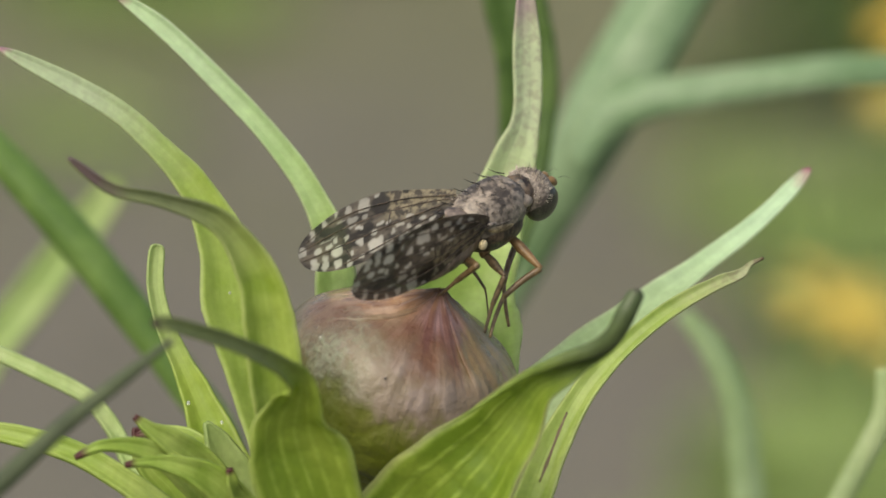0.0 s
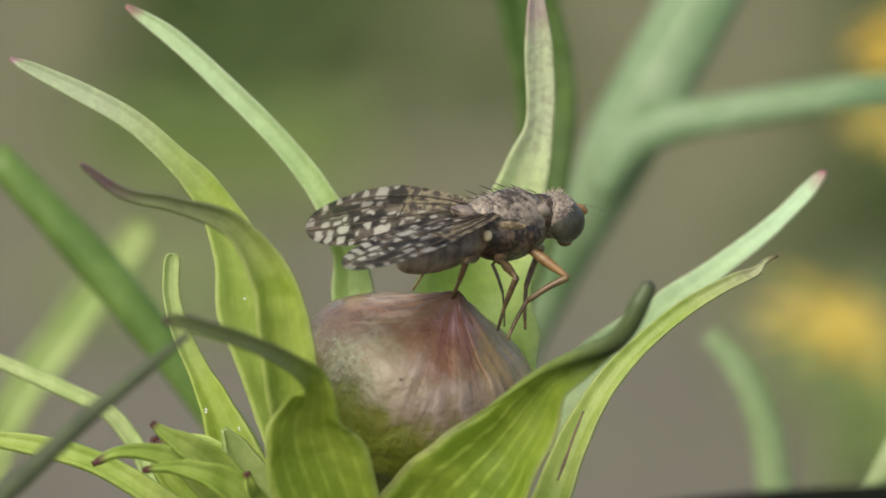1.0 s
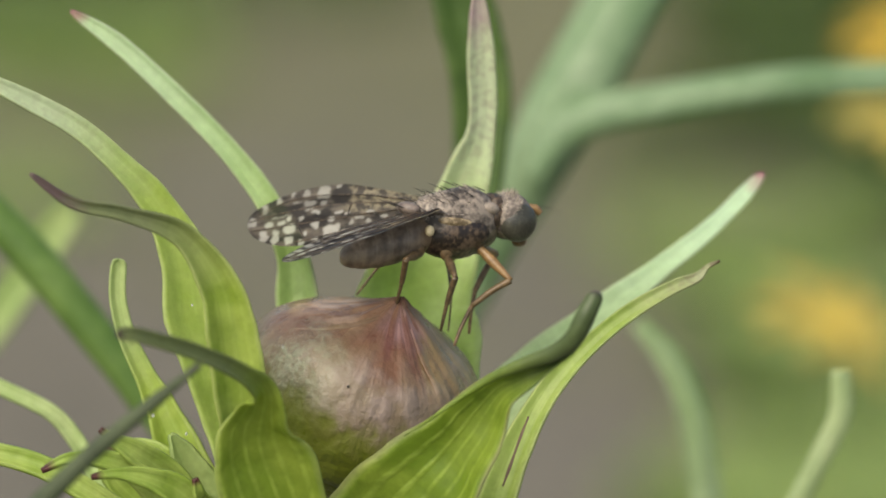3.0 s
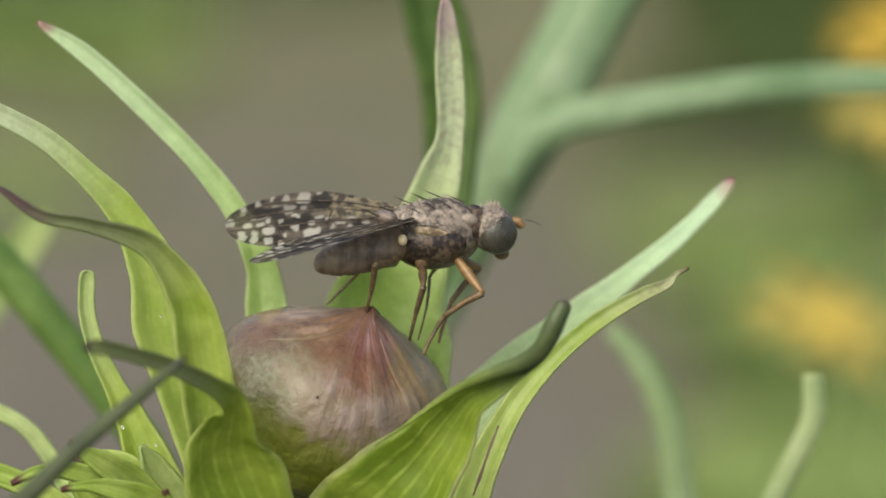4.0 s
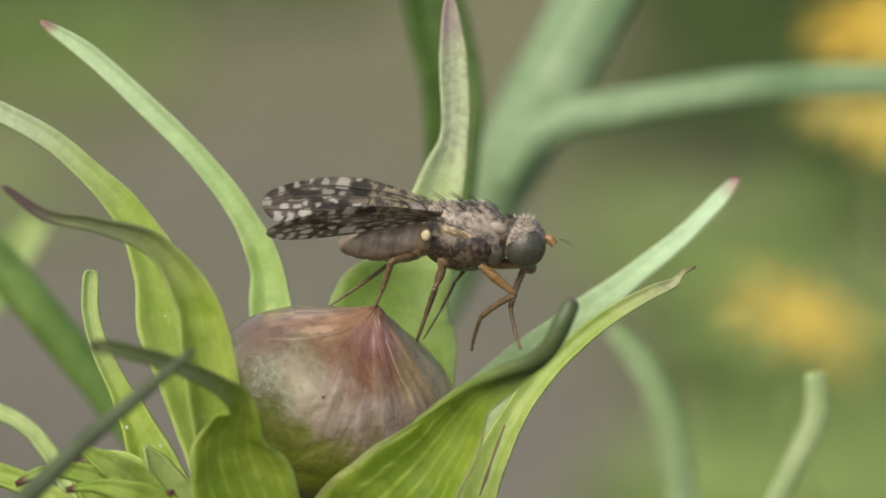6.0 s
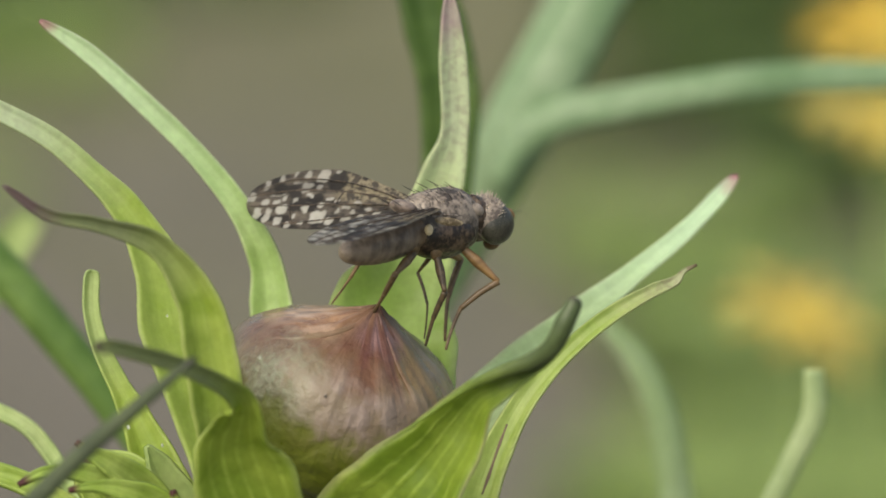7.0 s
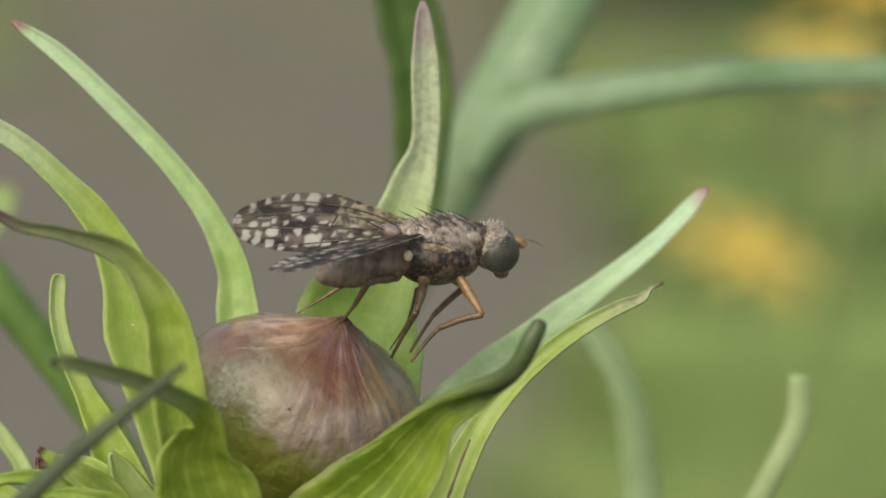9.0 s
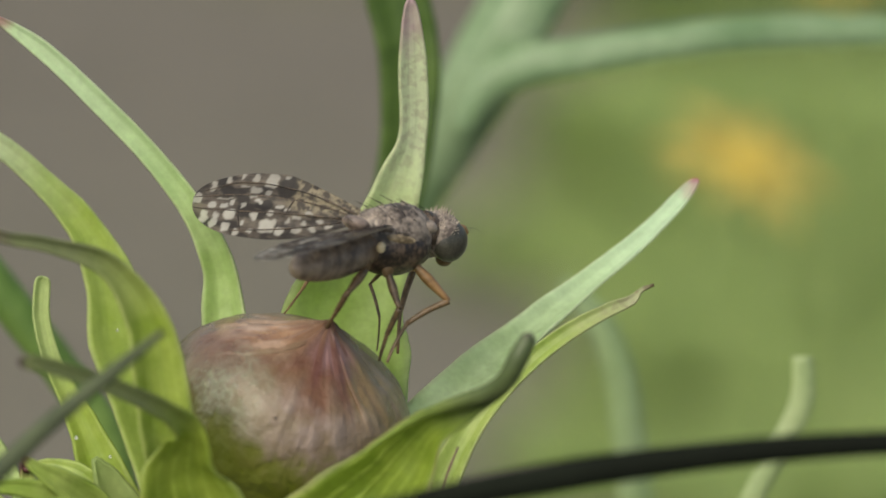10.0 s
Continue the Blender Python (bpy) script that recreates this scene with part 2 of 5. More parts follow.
    b.inputs["Coat Roughness"].default_value = 0.12
    b.inputs["Coat IOR"].default_value = 1.35
    b.inputs["IOR"].default_value = 1.4
    wrinkle = maths(n, l, "ADD", maths(n, l, "MULTIPLY", fibre, 0.8), maths(n, l, "ADD", maths(n, l, "MULTIPLY", blotch, 0.9), maths(n, l, "ADD", film, maths(n, l, "MULTIPLY", maths(n, l, "MULTIPLY", grit, crust), 0.8))))
    bumped(n, l, b, wrinkle, 0.00016, 0.7)
    return m


BUD = bud_skin()


def plain(name, a, c, scale, rough, relief=0.00002, metal=0.0, gloss=0.5, fine=0.8):
    m, n, l, b = material(name, rough)
    f, g = noisy(n, l, scale, 6.0), noisy(n, l, scale * 4.0, 4.0)
    k = maths(n, l, "ADD", f, maths(n, l, "MULTIPLY", maths(n, l, "SUBTRACT", g, 0.5), fine))
    l.new(mixed(n, l, ramp_of(n, l, k, 0.36, 0.64), a, c), b.inputs["Base Color"])
    b.inputs["Metallic"].default_value = metal
    b.inputs["Specular IOR Level"].default_value = gloss
    bumped(n, l, b, k, relief, 0.6)
    return m


CUTICLE = plain("dusted_grey_brown_cuticle", (0.052, 0.042, 0.034), (0.30, 0.25, 0.20), 2400.0, 0.5, 0.000014, fine=0.7)


def ringed():
    m, n, l, b = material("ringed_abdomen", 0.5)
    uv = n.new("ShaderNodeUVMap")
    split = n.new("ShaderNodeSeparateXYZ")
    l.new(uv.outputs[0], split.inputs[0])
    f = noisy(n, l, 5000.0, 6.0)
    base = mixed(n, l, ramp_of(n, l, f, 0.35, 0.65), (0.100, 0.076, 0.054), (0.26, 0.205, 0.150))
    ring = maths(n, l, "PINGPONG", maths(n, l, "MULTIPLY", split.outputs[1], 6.0), 0.5)
    base = mixed(n, l, maths(n, l, "MULTIPLY", ramp_of(n, l, ring, 0.08, 0.02), 0.35), base, (0.26, 0.21, 0.15))
    base = mixed(n, l, maths(n, l, "MULTIPLY", ramp_of(n, l, ring, 0.25, 0.45), 0.3), base, (0.04, 0.03, 0.026))
    base = mixed(n, l, maths(n, l, "MULTIPLY", ramp_of(n, l, split.outputs[1], 0.30, 0.08), 0.7), base, (0.20, 0.13, 0.07))
    l.new(base, b.inputs["Base Color"])
    bumped(n, l, b, f, 0.00002, 0.6)
    return m


RINGED = ringed()
FLANK = plain("dark_brown_flank", (0.016, 0.011, 0.008), (0.110, 0.076, 0.048), 3200.0, 0.42)
FACE = plain("pale_dusted_face", (0.085, 0.068, 0.056), (0.28, 0.235, 0.19), 4200.0, 0.6)
EYE = plain("grey_green_eye", (0.030, 0.030, 0.022), (0.060, 0.058, 0.042), 9000.0, 0.30, 0.000008)
ORANGE = plain("amber_leg", (0.15, 0.085, 0.030), (0.25, 0.15, 0.060), 2500.0, 0.4, 0.00001)
DARK_LEG = plain("dark_amber_leg", (0.045, 0.032, 0.016), (0.12, 0.08, 0.04), 2500.0, 0.4, 0.00001)
DULL_LEG = plain("dull_amber_leg", (0.085, 0.055, 0.024), (0.17, 0.11, 0.052), 2500.0, 0.4, 0.00001)
TAN = plain("tan_stripe", (0.13, 0.095, 0.05), (0.42, 0.33, 0.20), 3600.0, 0.5, 0.00001)
SHIELD = plain("brown_dusted_shield", (0.062, 0.047, 0.038), (0.245, 0.195, 0.16), 1800.0, 0.42, 0.000012, fine=0.8)
OLIVE = plain("olive_cuticle", (0.06, 0.05, 0.03), (0.16, 0.135, 0.08), 2200.0, 0.5, 0.00001)
CREAM = plain("cream_knob", (0.50, 0.40, 0.22), (0.65, 0.55, 0.34), 3000.0, 0.5, 0.00001)
PALE_HAIR = plain("pale_hair", (0.40, 0.35, 0.28), (0.60, 0.54, 0.45), 3000.0, 0.5, 0.000005)
BRISTLE = plain("black_bristle", (0.01, 0.008, 0.006), (0.02, 0.016, 0.012), 3000.0, 0.4, 0.000005)
YELLOW = leafy("yellow_petal", (0.56, 0.38, 0.04), (0.68, 0.47, 0.065), (0.7, 0.38, 0.01), 0.99, 6.0)
PALE_YELLOW = leafy("pale_yellow_petal", (0.50, 0.40, 0.08), (0.60, 0.49, 0.12), (0.55, 0.42, 0.08), 0.99, 6.0)
ORANGE_DISC = plain("orange_florets", (0.42, 0.31, 0.04), (0.54, 0.41, 0.07), 1500.0, 0.7)


def wing_skin():
    """Smoky wing membrane with pale windows and a tan root, by the pigment stored on the mesh; the UV map runs from hinge to end and from front to back edge, in millimetres."""
    m, n, l, b = material("patterned_wing", 0.42)
    uv = n.new("ShaderNodeUVMap").outputs[0]

    def stored(name):
        a = n.new("ShaderNodeAttribute")
        a.attribute_name = name
        return a.outputs["Fac"]

    along = n.new("ShaderNodeMapping")
    along.inputs["Scale"].default_value = (1.2, 7.0, 1.0)
    l.new(uv, along.inputs[0])
    streak, blotch, grain = noisy(n, l, 1.0, 5.0, along.outputs[0]), noisy(n, l, 3.4, 4.0, uv), noisy(n, l, 14.0, 4.0, uv)
    pale, root, black = stored("window"), stored("root"), stored("black")
    smoke = mixed(n, l, ramp_of(n, l, maths(n, l, "ADD", streak, maths(n, l, "MULTIPLY", maths(n, l, "SUBTRACT", blotch, 0.5), 0.9)), 0.40, 0.72), (0.026, 0.020, 0.016), (0.165, 0.137, 0.105))
    tan = mixed(n, l, ramp_of(n, l, maths(n, l, "ADD", noisy(n, l, 6.5, 4.0, uv), maths(n, l, "MULTIPLY", maths(n, l, "SUBTRACT", grain, 0.5), 0.4)), 0.42, 0.58), (0.060, 0.048, 0.036), (0.30, 0.255, 0.165))
    base = mixed(n, l, root, smoke, tan)
    base = mixed(n, l, black, base, (0.012, 0.009, 0.008))
    base = mixed(n, l, pale, base, mixed(n, l, blotch, (0.42, 0.40, 0.34), (0.74, 0.73, 0.66)))
    l.new(base, b.inputs["Base Color"])
    b.inputs["Specular IOR Level"].default_value = 0.4
    bumped(n, l, b, maths(n, l, "ADD", grain, blotch), 0.00002, 0.5)
    clear = n.new("ShaderNodeBsdfTransparent")
    mix = n.new("ShaderNodeMixShader")
    l.new(maths(n, l, "ADD", maths(n, l, "MULTIPLY", pale, 0.22), 0.08), mix.inputs[0])
    l.new(b.outputs[0], mix.inputs[1])
    l.new(clear.outputs[0], mix.inputs[2])
    l.new(mix.outputs[0], n["Material Output"].inputs["Surface"])
    return m


WING = wing_skin()


def soil():
    """Dry grey soil, mauve where it is bare, brown-olive with moss farther back."""
    m, n, l, b = material("dry_soil", 0.9)
    g = n.new("ShaderNodeNewGeometry").outputs["Position"]
    split = n.new("ShaderNodeSeparateXYZ")
    l.new(g, split.inputs[0])
    wide = noisy(n, l, 38.0, 3.0, g)
    f = mixed(n, l, ramp_of(n, l, noisy(n, l, 120.0, 6.0, g), 0.35, 0.65), (0.098, 0.089, 0.066), (0.138, 0.124, 0.097))
    moss = mixed(n, l, ramp_of(n, l, noisy(n, l, 90.0, 5.0, g), 0.35, 0.65), (0.098, 0.098, 0.046), (0.142, 0.138, 0.070))
    back = maths(n, l, "ADD", split.outputs[1], maths(n, l, "MULTIPLY", maths(n, l, "SUBTRACT", wide, 0.5), 0.22))
    f = mixed(n, l, ramp_of(n, l, back, 0.40, 0.49), f, moss)
    f = mixed(n, l, maths(n, l, "MULTIPLY", ramp_of(n, l, split.outputs[1], 0.385, 0.34), 0.35), f, (0.140, 0.134, 0.092))
    l.new(f, b.inputs["Base Color"])
    bumped(n, l, b, noisy(n, l, 300.0, 6.0, g), 0.002, 0.6)
    return m


SOIL = soil()


# ---- mesh helpers ----
def part(name, bm, mat, parent=None, label="", smooth=True):
    """Links a bmesh as one mesh object, under a thing or a part where one is given."""
    me = bpy.data.meshes.new(name)
    bm.normal_update()
    for f in bm.faces:
        f.smooth = smooth
    bm.to_mesh(me)
    bm.free()
    me.materials.append(mat)
    ob = new(name, me)
    if parent is not None:
        ob.parent = parent
    if label:
        ob["label"] = label
    return ob


def spline(points, count):
    """A smooth line through the points (vectors of any length), with as many steps between each two."""
    p = np.array(points, float)
    p = np.vstack([2 * p[0] - p[1], p, 2 * p[-1] - p[-2]])
    k = np.concatenate([[0], np.cumsum(np.sqrt(np.linalg.norm(np.diff(p, axis=0), axis=1)) + 1e-6)])
    out = []
    for s in np.linspace(0, len(p) - 3, count):
        i = min(int(s), len(p) - 4)
        t0, t1, t2, t3 = k[i:i + 4]
        t = t1 + (s - i) * (t2 - t1)
        a, b, c, d = p[i:i + 4]
        e = (a * (t1 - t) + b * (t - t0)) / (t1 - t0)
        f = (b * (t2 - t) + c * (t - t1)) / (t2 - t1)
        g = (c * (t3 - t) + d * (t - t2)) / (t3 - t2)
        e, f = (e * (t2 - t) + f * (t - t0)) / (t2 - t0), (f * (t3 - t) + g * (t - t1)) / (t3 - t1)
        out.append((e * (t2 - t) + f * (t - t1)) / (t2 - t1))
    return np.array(out)


def spread(values, count):
    """Values evenly spaced along a line, smoothly filled in between."""
    v = np.array(values, float)
    s = np.linspace(0, len(v) - 1, count)
    i = np.minimum(s.astype(int), len(v) - 2)
    u = s - i
    u = u * u * (3 - 2 * u) * 0.5 + u * 0.5
    return v[i] * (1 - u) + v[i + 1] * u


def surface(rows, close_u=False, uvs=None, thick=0.0):
    """A bmesh from a grid of points in metres; with a thickness it is a closed shell."""
    bm = bmesh.new()
    layer = bm.loops.layers.uv.new("UVMap")
    nu, nv = len(rows), len(rows[0])
    grid = [[bm.verts.new(p) for p in r] for r in rows]
    span = nv if close_u else nv - 1
    for i in range(nu - 1):
        for j in range(span):
            k = (j + 1) % nv
            f = bm.faces.new((grid[i][j], grid[i][k], grid[i + 1][k], grid[i + 1][j]))
            if uvs:
                us = (uvs[i][j], uvs[i][j + 1 if close_u else k], uvs[i + 1][j + 1 if close_u else k], uvs[i + 1][j])
                for lp, uv in zip(f.loops, us):
                    lp[layer].uv = uv
    if thick:
        bm.normal_update()
        bmesh.ops.solidify(bm, geom=bm.faces[:], thickness=thick)
    return bm


def blade(points, widths, facing=(0, -1, 0), cup=0.15, twist=(0, 0), thick=0.09, count=64, across=11, ridge=0.02, wave=0.0, seed=1):
    """A leaf: a spine through points (plan millimetres), half-round or folded across; facing is the way that its upper face looks."""
    sp = spline(points, count)
    wd = spread(widths, count)
    tw = np.interp(np.linspace(0, 1, count), np.linspace(0, 1, len(twist)), twist)
    rnd = random.Random(seed)
    ph = rnd.uniform(0, 6)
    rows, uvs = [], []
    for i in range(count):
        t = sp[min(i + 3, count - 1)] - sp[max(i - 3, 0)]
        t = t / (np.linalg.norm(t) + 1e-9)
        nrm = np.array(facing, float)
        nrm = nrm - t * nrm.dot(t)
        nrm /= np.linalg.norm(nrm) + 1e-9
        side = np.cross(t, nrm)
        a = radians(tw[i])
        side, nrm = side * math.cos(a) + nrm * math.sin(a), nrm * math.cos(a) - side * math.sin(a)
        k = max(0.0, (i / (count - 1) - 0.95) / 0.05)
        w = max(wd[i] * math.sqrt(max(0.0, 1 - k * k)), 0.03)
        row, uvr = [], []
        for j in range(across):
            v = j / (across - 1) * 2 - 1
            lift = cup * w * (v * v - 0.4) + ridge * math.cos(v * 9.4) * min(1.0, w) + wave * w * v * math.sin(i * 0.5 + ph)
            lift += 0.02 * w * noise.noise(Vector((i * 0.35, v * 1.5, seed * 3.1)))
            edge = 1 + 0.03 * noise.noise(Vector((i * 0.45, seed * 1.7, 0.0)))
            row.append(at(*(sp[i] + side * (v * w * 0.5 * edge) + nrm * lift)))
            uvr.append((v * 0.5 + 0.5, i / (count - 1)))
        rows.append(row)
        uvs.append(uvr)
    return surface(rows, False, uvs, thick * MM)


def tube(points, radii, count=24, sides=8, local=False, flat=1.0):
    """A tapering round rod with closed ends; plan millimetres, or the thing's own millimetres where local."""
    sp = spline(points, count)
    rd = spread(radii, count)
    rows, uvs = [], []
    up = np.array((0.13, -0.9, 0.4))
    for i in range(count):
        t = sp[min(i + 1, count - 1)] - sp[max(i - 1, 0)]
        t = t / (np.linalg.norm(t) + 1e-9)
        s = np.cross(t, up)
        s /= np.linalg.norm(s) + 1e-9
        q = np.cross(s, t)
        r = max(rd[i], 0.002)
        row = []
        for j in range(sides):
            a = 6.28318 * j / sides
            p = sp[i] + s * (r * math.cos(a)) + q * (r * flat * math.sin(a))
            row.append(Vector(p) * MM if local else at(*p))
        rows.append(row)
        uvs.append([(j / sides, i / (count - 1)) for j in range(sides + 1)])
    bm = surface(rows, True, uvs)
    bm.verts.ensure_lookup_table()
    n = len(bm.verts)
    bm.faces.new([bm.verts[k] for k in range(sides)][::-1])
    bm.faces.new([bm.verts[n - sides + k] for k in range(sides)])
    return bm


def blob(center, size, turn=(0, 0, 0), seg=24, rings=14, shape=None):
    """An egg-like body in a thing's own millimetres; shape(p) may change a point of the unit ball."""
    bm = bmesh.new()
    bmesh.ops.create_uvsphere(bm, u_segments=seg, v_segments=rings, radius=1.0)
    m = pose(*[c * MM for c in center], *turn)
    for v in bm.verts:
        p = v.co.copy()
        if shape:
            p = shape(p)
        v.co = m @ Vector([p[k] * size[k] * MM for k in range(3)])
    return bm


def empty(name, m=None):
    e = new(name)
    e.empty_display_size = 0.002
    if m is not None:
        e.matrix_world = m
    return e


# ---- ground ----
def ground():
    n = 120
    def far(i):
        u = (i / n) * 2 - 1
        return 400 * u ** 7 + 0.9 * u
    rows = []
    for i in range(n + 1):
        y = far(i) + 0.55
        rows.append([Vector((far(j), y, 0.0013 * noise.fractal(Vector((far(j) * 9, y * 9, 0)), 1.0, 2.0, 4))) for j in range(n + 1)])
    tagged(part("ground", surface(rows), SOIL), "dry grey-brown bare soil under the plants", "ground", kind="structure")


ground()


def grass_patch(name, spots, mat, label, seed):
    """Low herbage on the soil: many small blades in one mesh."""
    rnd = random.Random(seed)
    bm = bmesh.new()
    layer = bm.loops.layers.uv.new("UVMap")
    for x, y, radius, height, count in spots:
        for _ in range(count):
            a, r = rnd.uniform(0, 6.283), radius * math.sqrt(rnd.random())
            px0, py0 = x + r * math.cos(a), y + r * math.sin(a)
            h, w = height * rnd.uniform(0.5, 1.2), rnd.uniform(0.0012, 0.003)
            d, bend = rnd.uniform(0, 6.283), rnd.uniform(0.2, 0.8) * h
            last = None
            for s in range(5):
                f = s / 4
                c = Vector((px0 + math.cos(d) * bend * f * f, py0 + math.sin(d) * bend * f * f, h * f * (1 - 0.25 * f) - 0.0012))
                e = Vector((-math.sin(d), math.cos(d), 0)) * (w * (1 - f ** 2) + 0.0002)
                now = (bm.verts.new(c - e), bm.verts.new(c + e))
                if last:
                    q = bm.faces.new((last[0], last[1], now[1], now[0]))
                    for lp, uv in zip(q.loops, ((0, f - 0.25), (1, f - 0.25), (1, f), (0, f))):
                        lp[layer].uv = uv
                last = now
    return tagged(part(name, bm, mat), label, "grass", kind="stuff")


HERB = leafy("herbage_green", (0.060, 0.102, 0.022), (0.105, 0.160, 0.038), (0.12, 0.18, 0.04), 0.99, 2.0)
PALE_HERB = leafy("pale_herbage", (0.225, 0.325, 0.084), (0.322, 0.42, 0.138), (0.25, 0.33, 0.1), 0.99, 2.0)
rng = random.Random(11)
deep = [(0.0289, 0.5229, 0.011, 0.006, 800), (0.0206, 0.5065, 0.006, 0.005, 350), (0.0367, 0.5650, 0.014, 0.006, 1300), (0.0251, 0.6019, 0.015, 0.006, 900), (-0.0371, 0.5444, 0.008, 0.005, 200), (-0.034, 0.565, 0.014, 0.006, 220), (-0.020, 0.580, 0.012, 0.005, 80), (-0.038, 0.515, 0.010, 0.005, 350),
        (0.0151, 0.4724, 0.006, 0.004, 200), (-0.0178, 0.5313, 0.012, 0.004, 120), (0.0338, 0.4514, 0.008, 0.006, 500), (0.0290, 0.3930, 0.011, 0.005, 1100), (0.0275, 0.4087, 0.013, 0.005, 900)]
pale = [(0.0281, 0.4044, 0.013, 0.006, 450), (0.0189, 0.4349, 0.009, 0.005, 700), (0.0251, 0.3663, 0.014, 0.006, 1500), (0.0140, 0.3050, 0.007, 0.004, 450), (0.0110, 0.3460, 0.008, 0.004, 130), (0.0200, 0.3230, 0.008, 0.005, 800), (-0.0339, 0.4986, 0.010, 0.004, 650), (-0.0368, 0.4514, 0.007, 0.004, 200)]
for gx in range(26, 66, 9):
    for gy in range(300, 640, 22):
        if 385 < gy < 470 and gx < 27:
            continue
        if gy < 415:
            deep.append((gx * MM, gy * MM, 0.010, 0.005, 460 if gy > 372 else 60))
            pale.append((gx * MM, gy * MM, 0.010, 0.005, 800 if gy < 372 else 140))
            continue
        spot = (gx * MM + rng.uniform(-0.004, 0.004), gy * MM + rng.uniform(-0.01, 0.01), 0.008, 0.0045, rng.choice((0, 40, 120, 330, 700)))
        (deep if rng.random() < (0.7 if gy > 460 else 0.9) else pale).append(spot)
grass_patch("grass", deep, HERB, "low green herbage on the soil behind the flower", 3)
grass_patch("grass", pale, PALE_HERB, "pale green herbage on the soil behind the flower", 5)


# ---- yellow flowers behind ----
def yellow_flower(x, y, z, size, lean, seed, skin=None):
    rnd = random.Random(seed)
    base = at(x, y, z)
    thing = empty("yellow_flower", Matrix.Translation((base.x, base.y, 0)))
    h = base.z
    st = part("stem", tube([(0, 0, -3), (rnd.uniform(-4, 4), 3, h * 500), (0, 0, h * 1000)], [0.12, 0.10, 0.10], local=True), SOFT, thing)
    head = part("flower_head", blob((0, 0, 0), (size * 0.3, size * 0.3, size * 0.2)), ORANGE_DISC, thing)
    head.matrix_basis = Matrix.Translation((0, 0, h)) @ pose(0, 0, 0, lean, 0, rnd.uniform(0, 60))
    for k in range(11):
        a = 6.283 * k / 11
        sp = spline([(0.2 * size, 0, 0), (0.6 * size, 0, 0.12 * size), (size, 0, 0.02 * size)], 8)
        wd = spread([0.12, 0.29, 0.22, 0.05], 8) * size
        rows = [[Vector((p[0], v * w * 0.5, p[2] + 0.1 * w * v * v)) * MM for v in (-1, -0.5, 0, 0.5, 1)] for p, w in zip(sp, wd)]
        uv = [[(v * 0.25 + 0.5, i / 7) for v in range(-2, 3)] for i in range(8)]
        pt = part("petal", surface(rows, False, uv, 0.0001), skin or YELLOW, head)
        pt.matrix_basis = pose(0, 0, 0, 0, rnd.uniform(-8, 8), math.degrees(a) + rnd.uniform(-4, 4))
    return tagged(thing, "yellow daisy-like flower on a thin green stem", "flower", "yellow flowers behind")


FLOWER_AT = (9.95, 70.00, -2.34)
flowers = [yellow_flower(10.2, 70.00, -2.34, 2.6, 24, 1, PALE_YELLOW), yellow_flower(12.4, 74.00, 3.1, 2.3, 12, 2, PALE_YELLOW), yellow_flower(13.2, 78.00, 5.6, 2.8, 16, 3)]

# ---- the plant with the bud ----
plant = tagged(empty("flower_plant", Matrix.Translation(at(0, 3, 0).xy.to_3d())),
               "green plant with a brownish closed flower bud and curling narrow leaves", "plant")
BASE = plant.matrix_world.inverted()


def grown(name, bm, mat, label="", parent=None):
    bm.transform(BASE)
    return part(name, bm, mat, parent or plant, label)


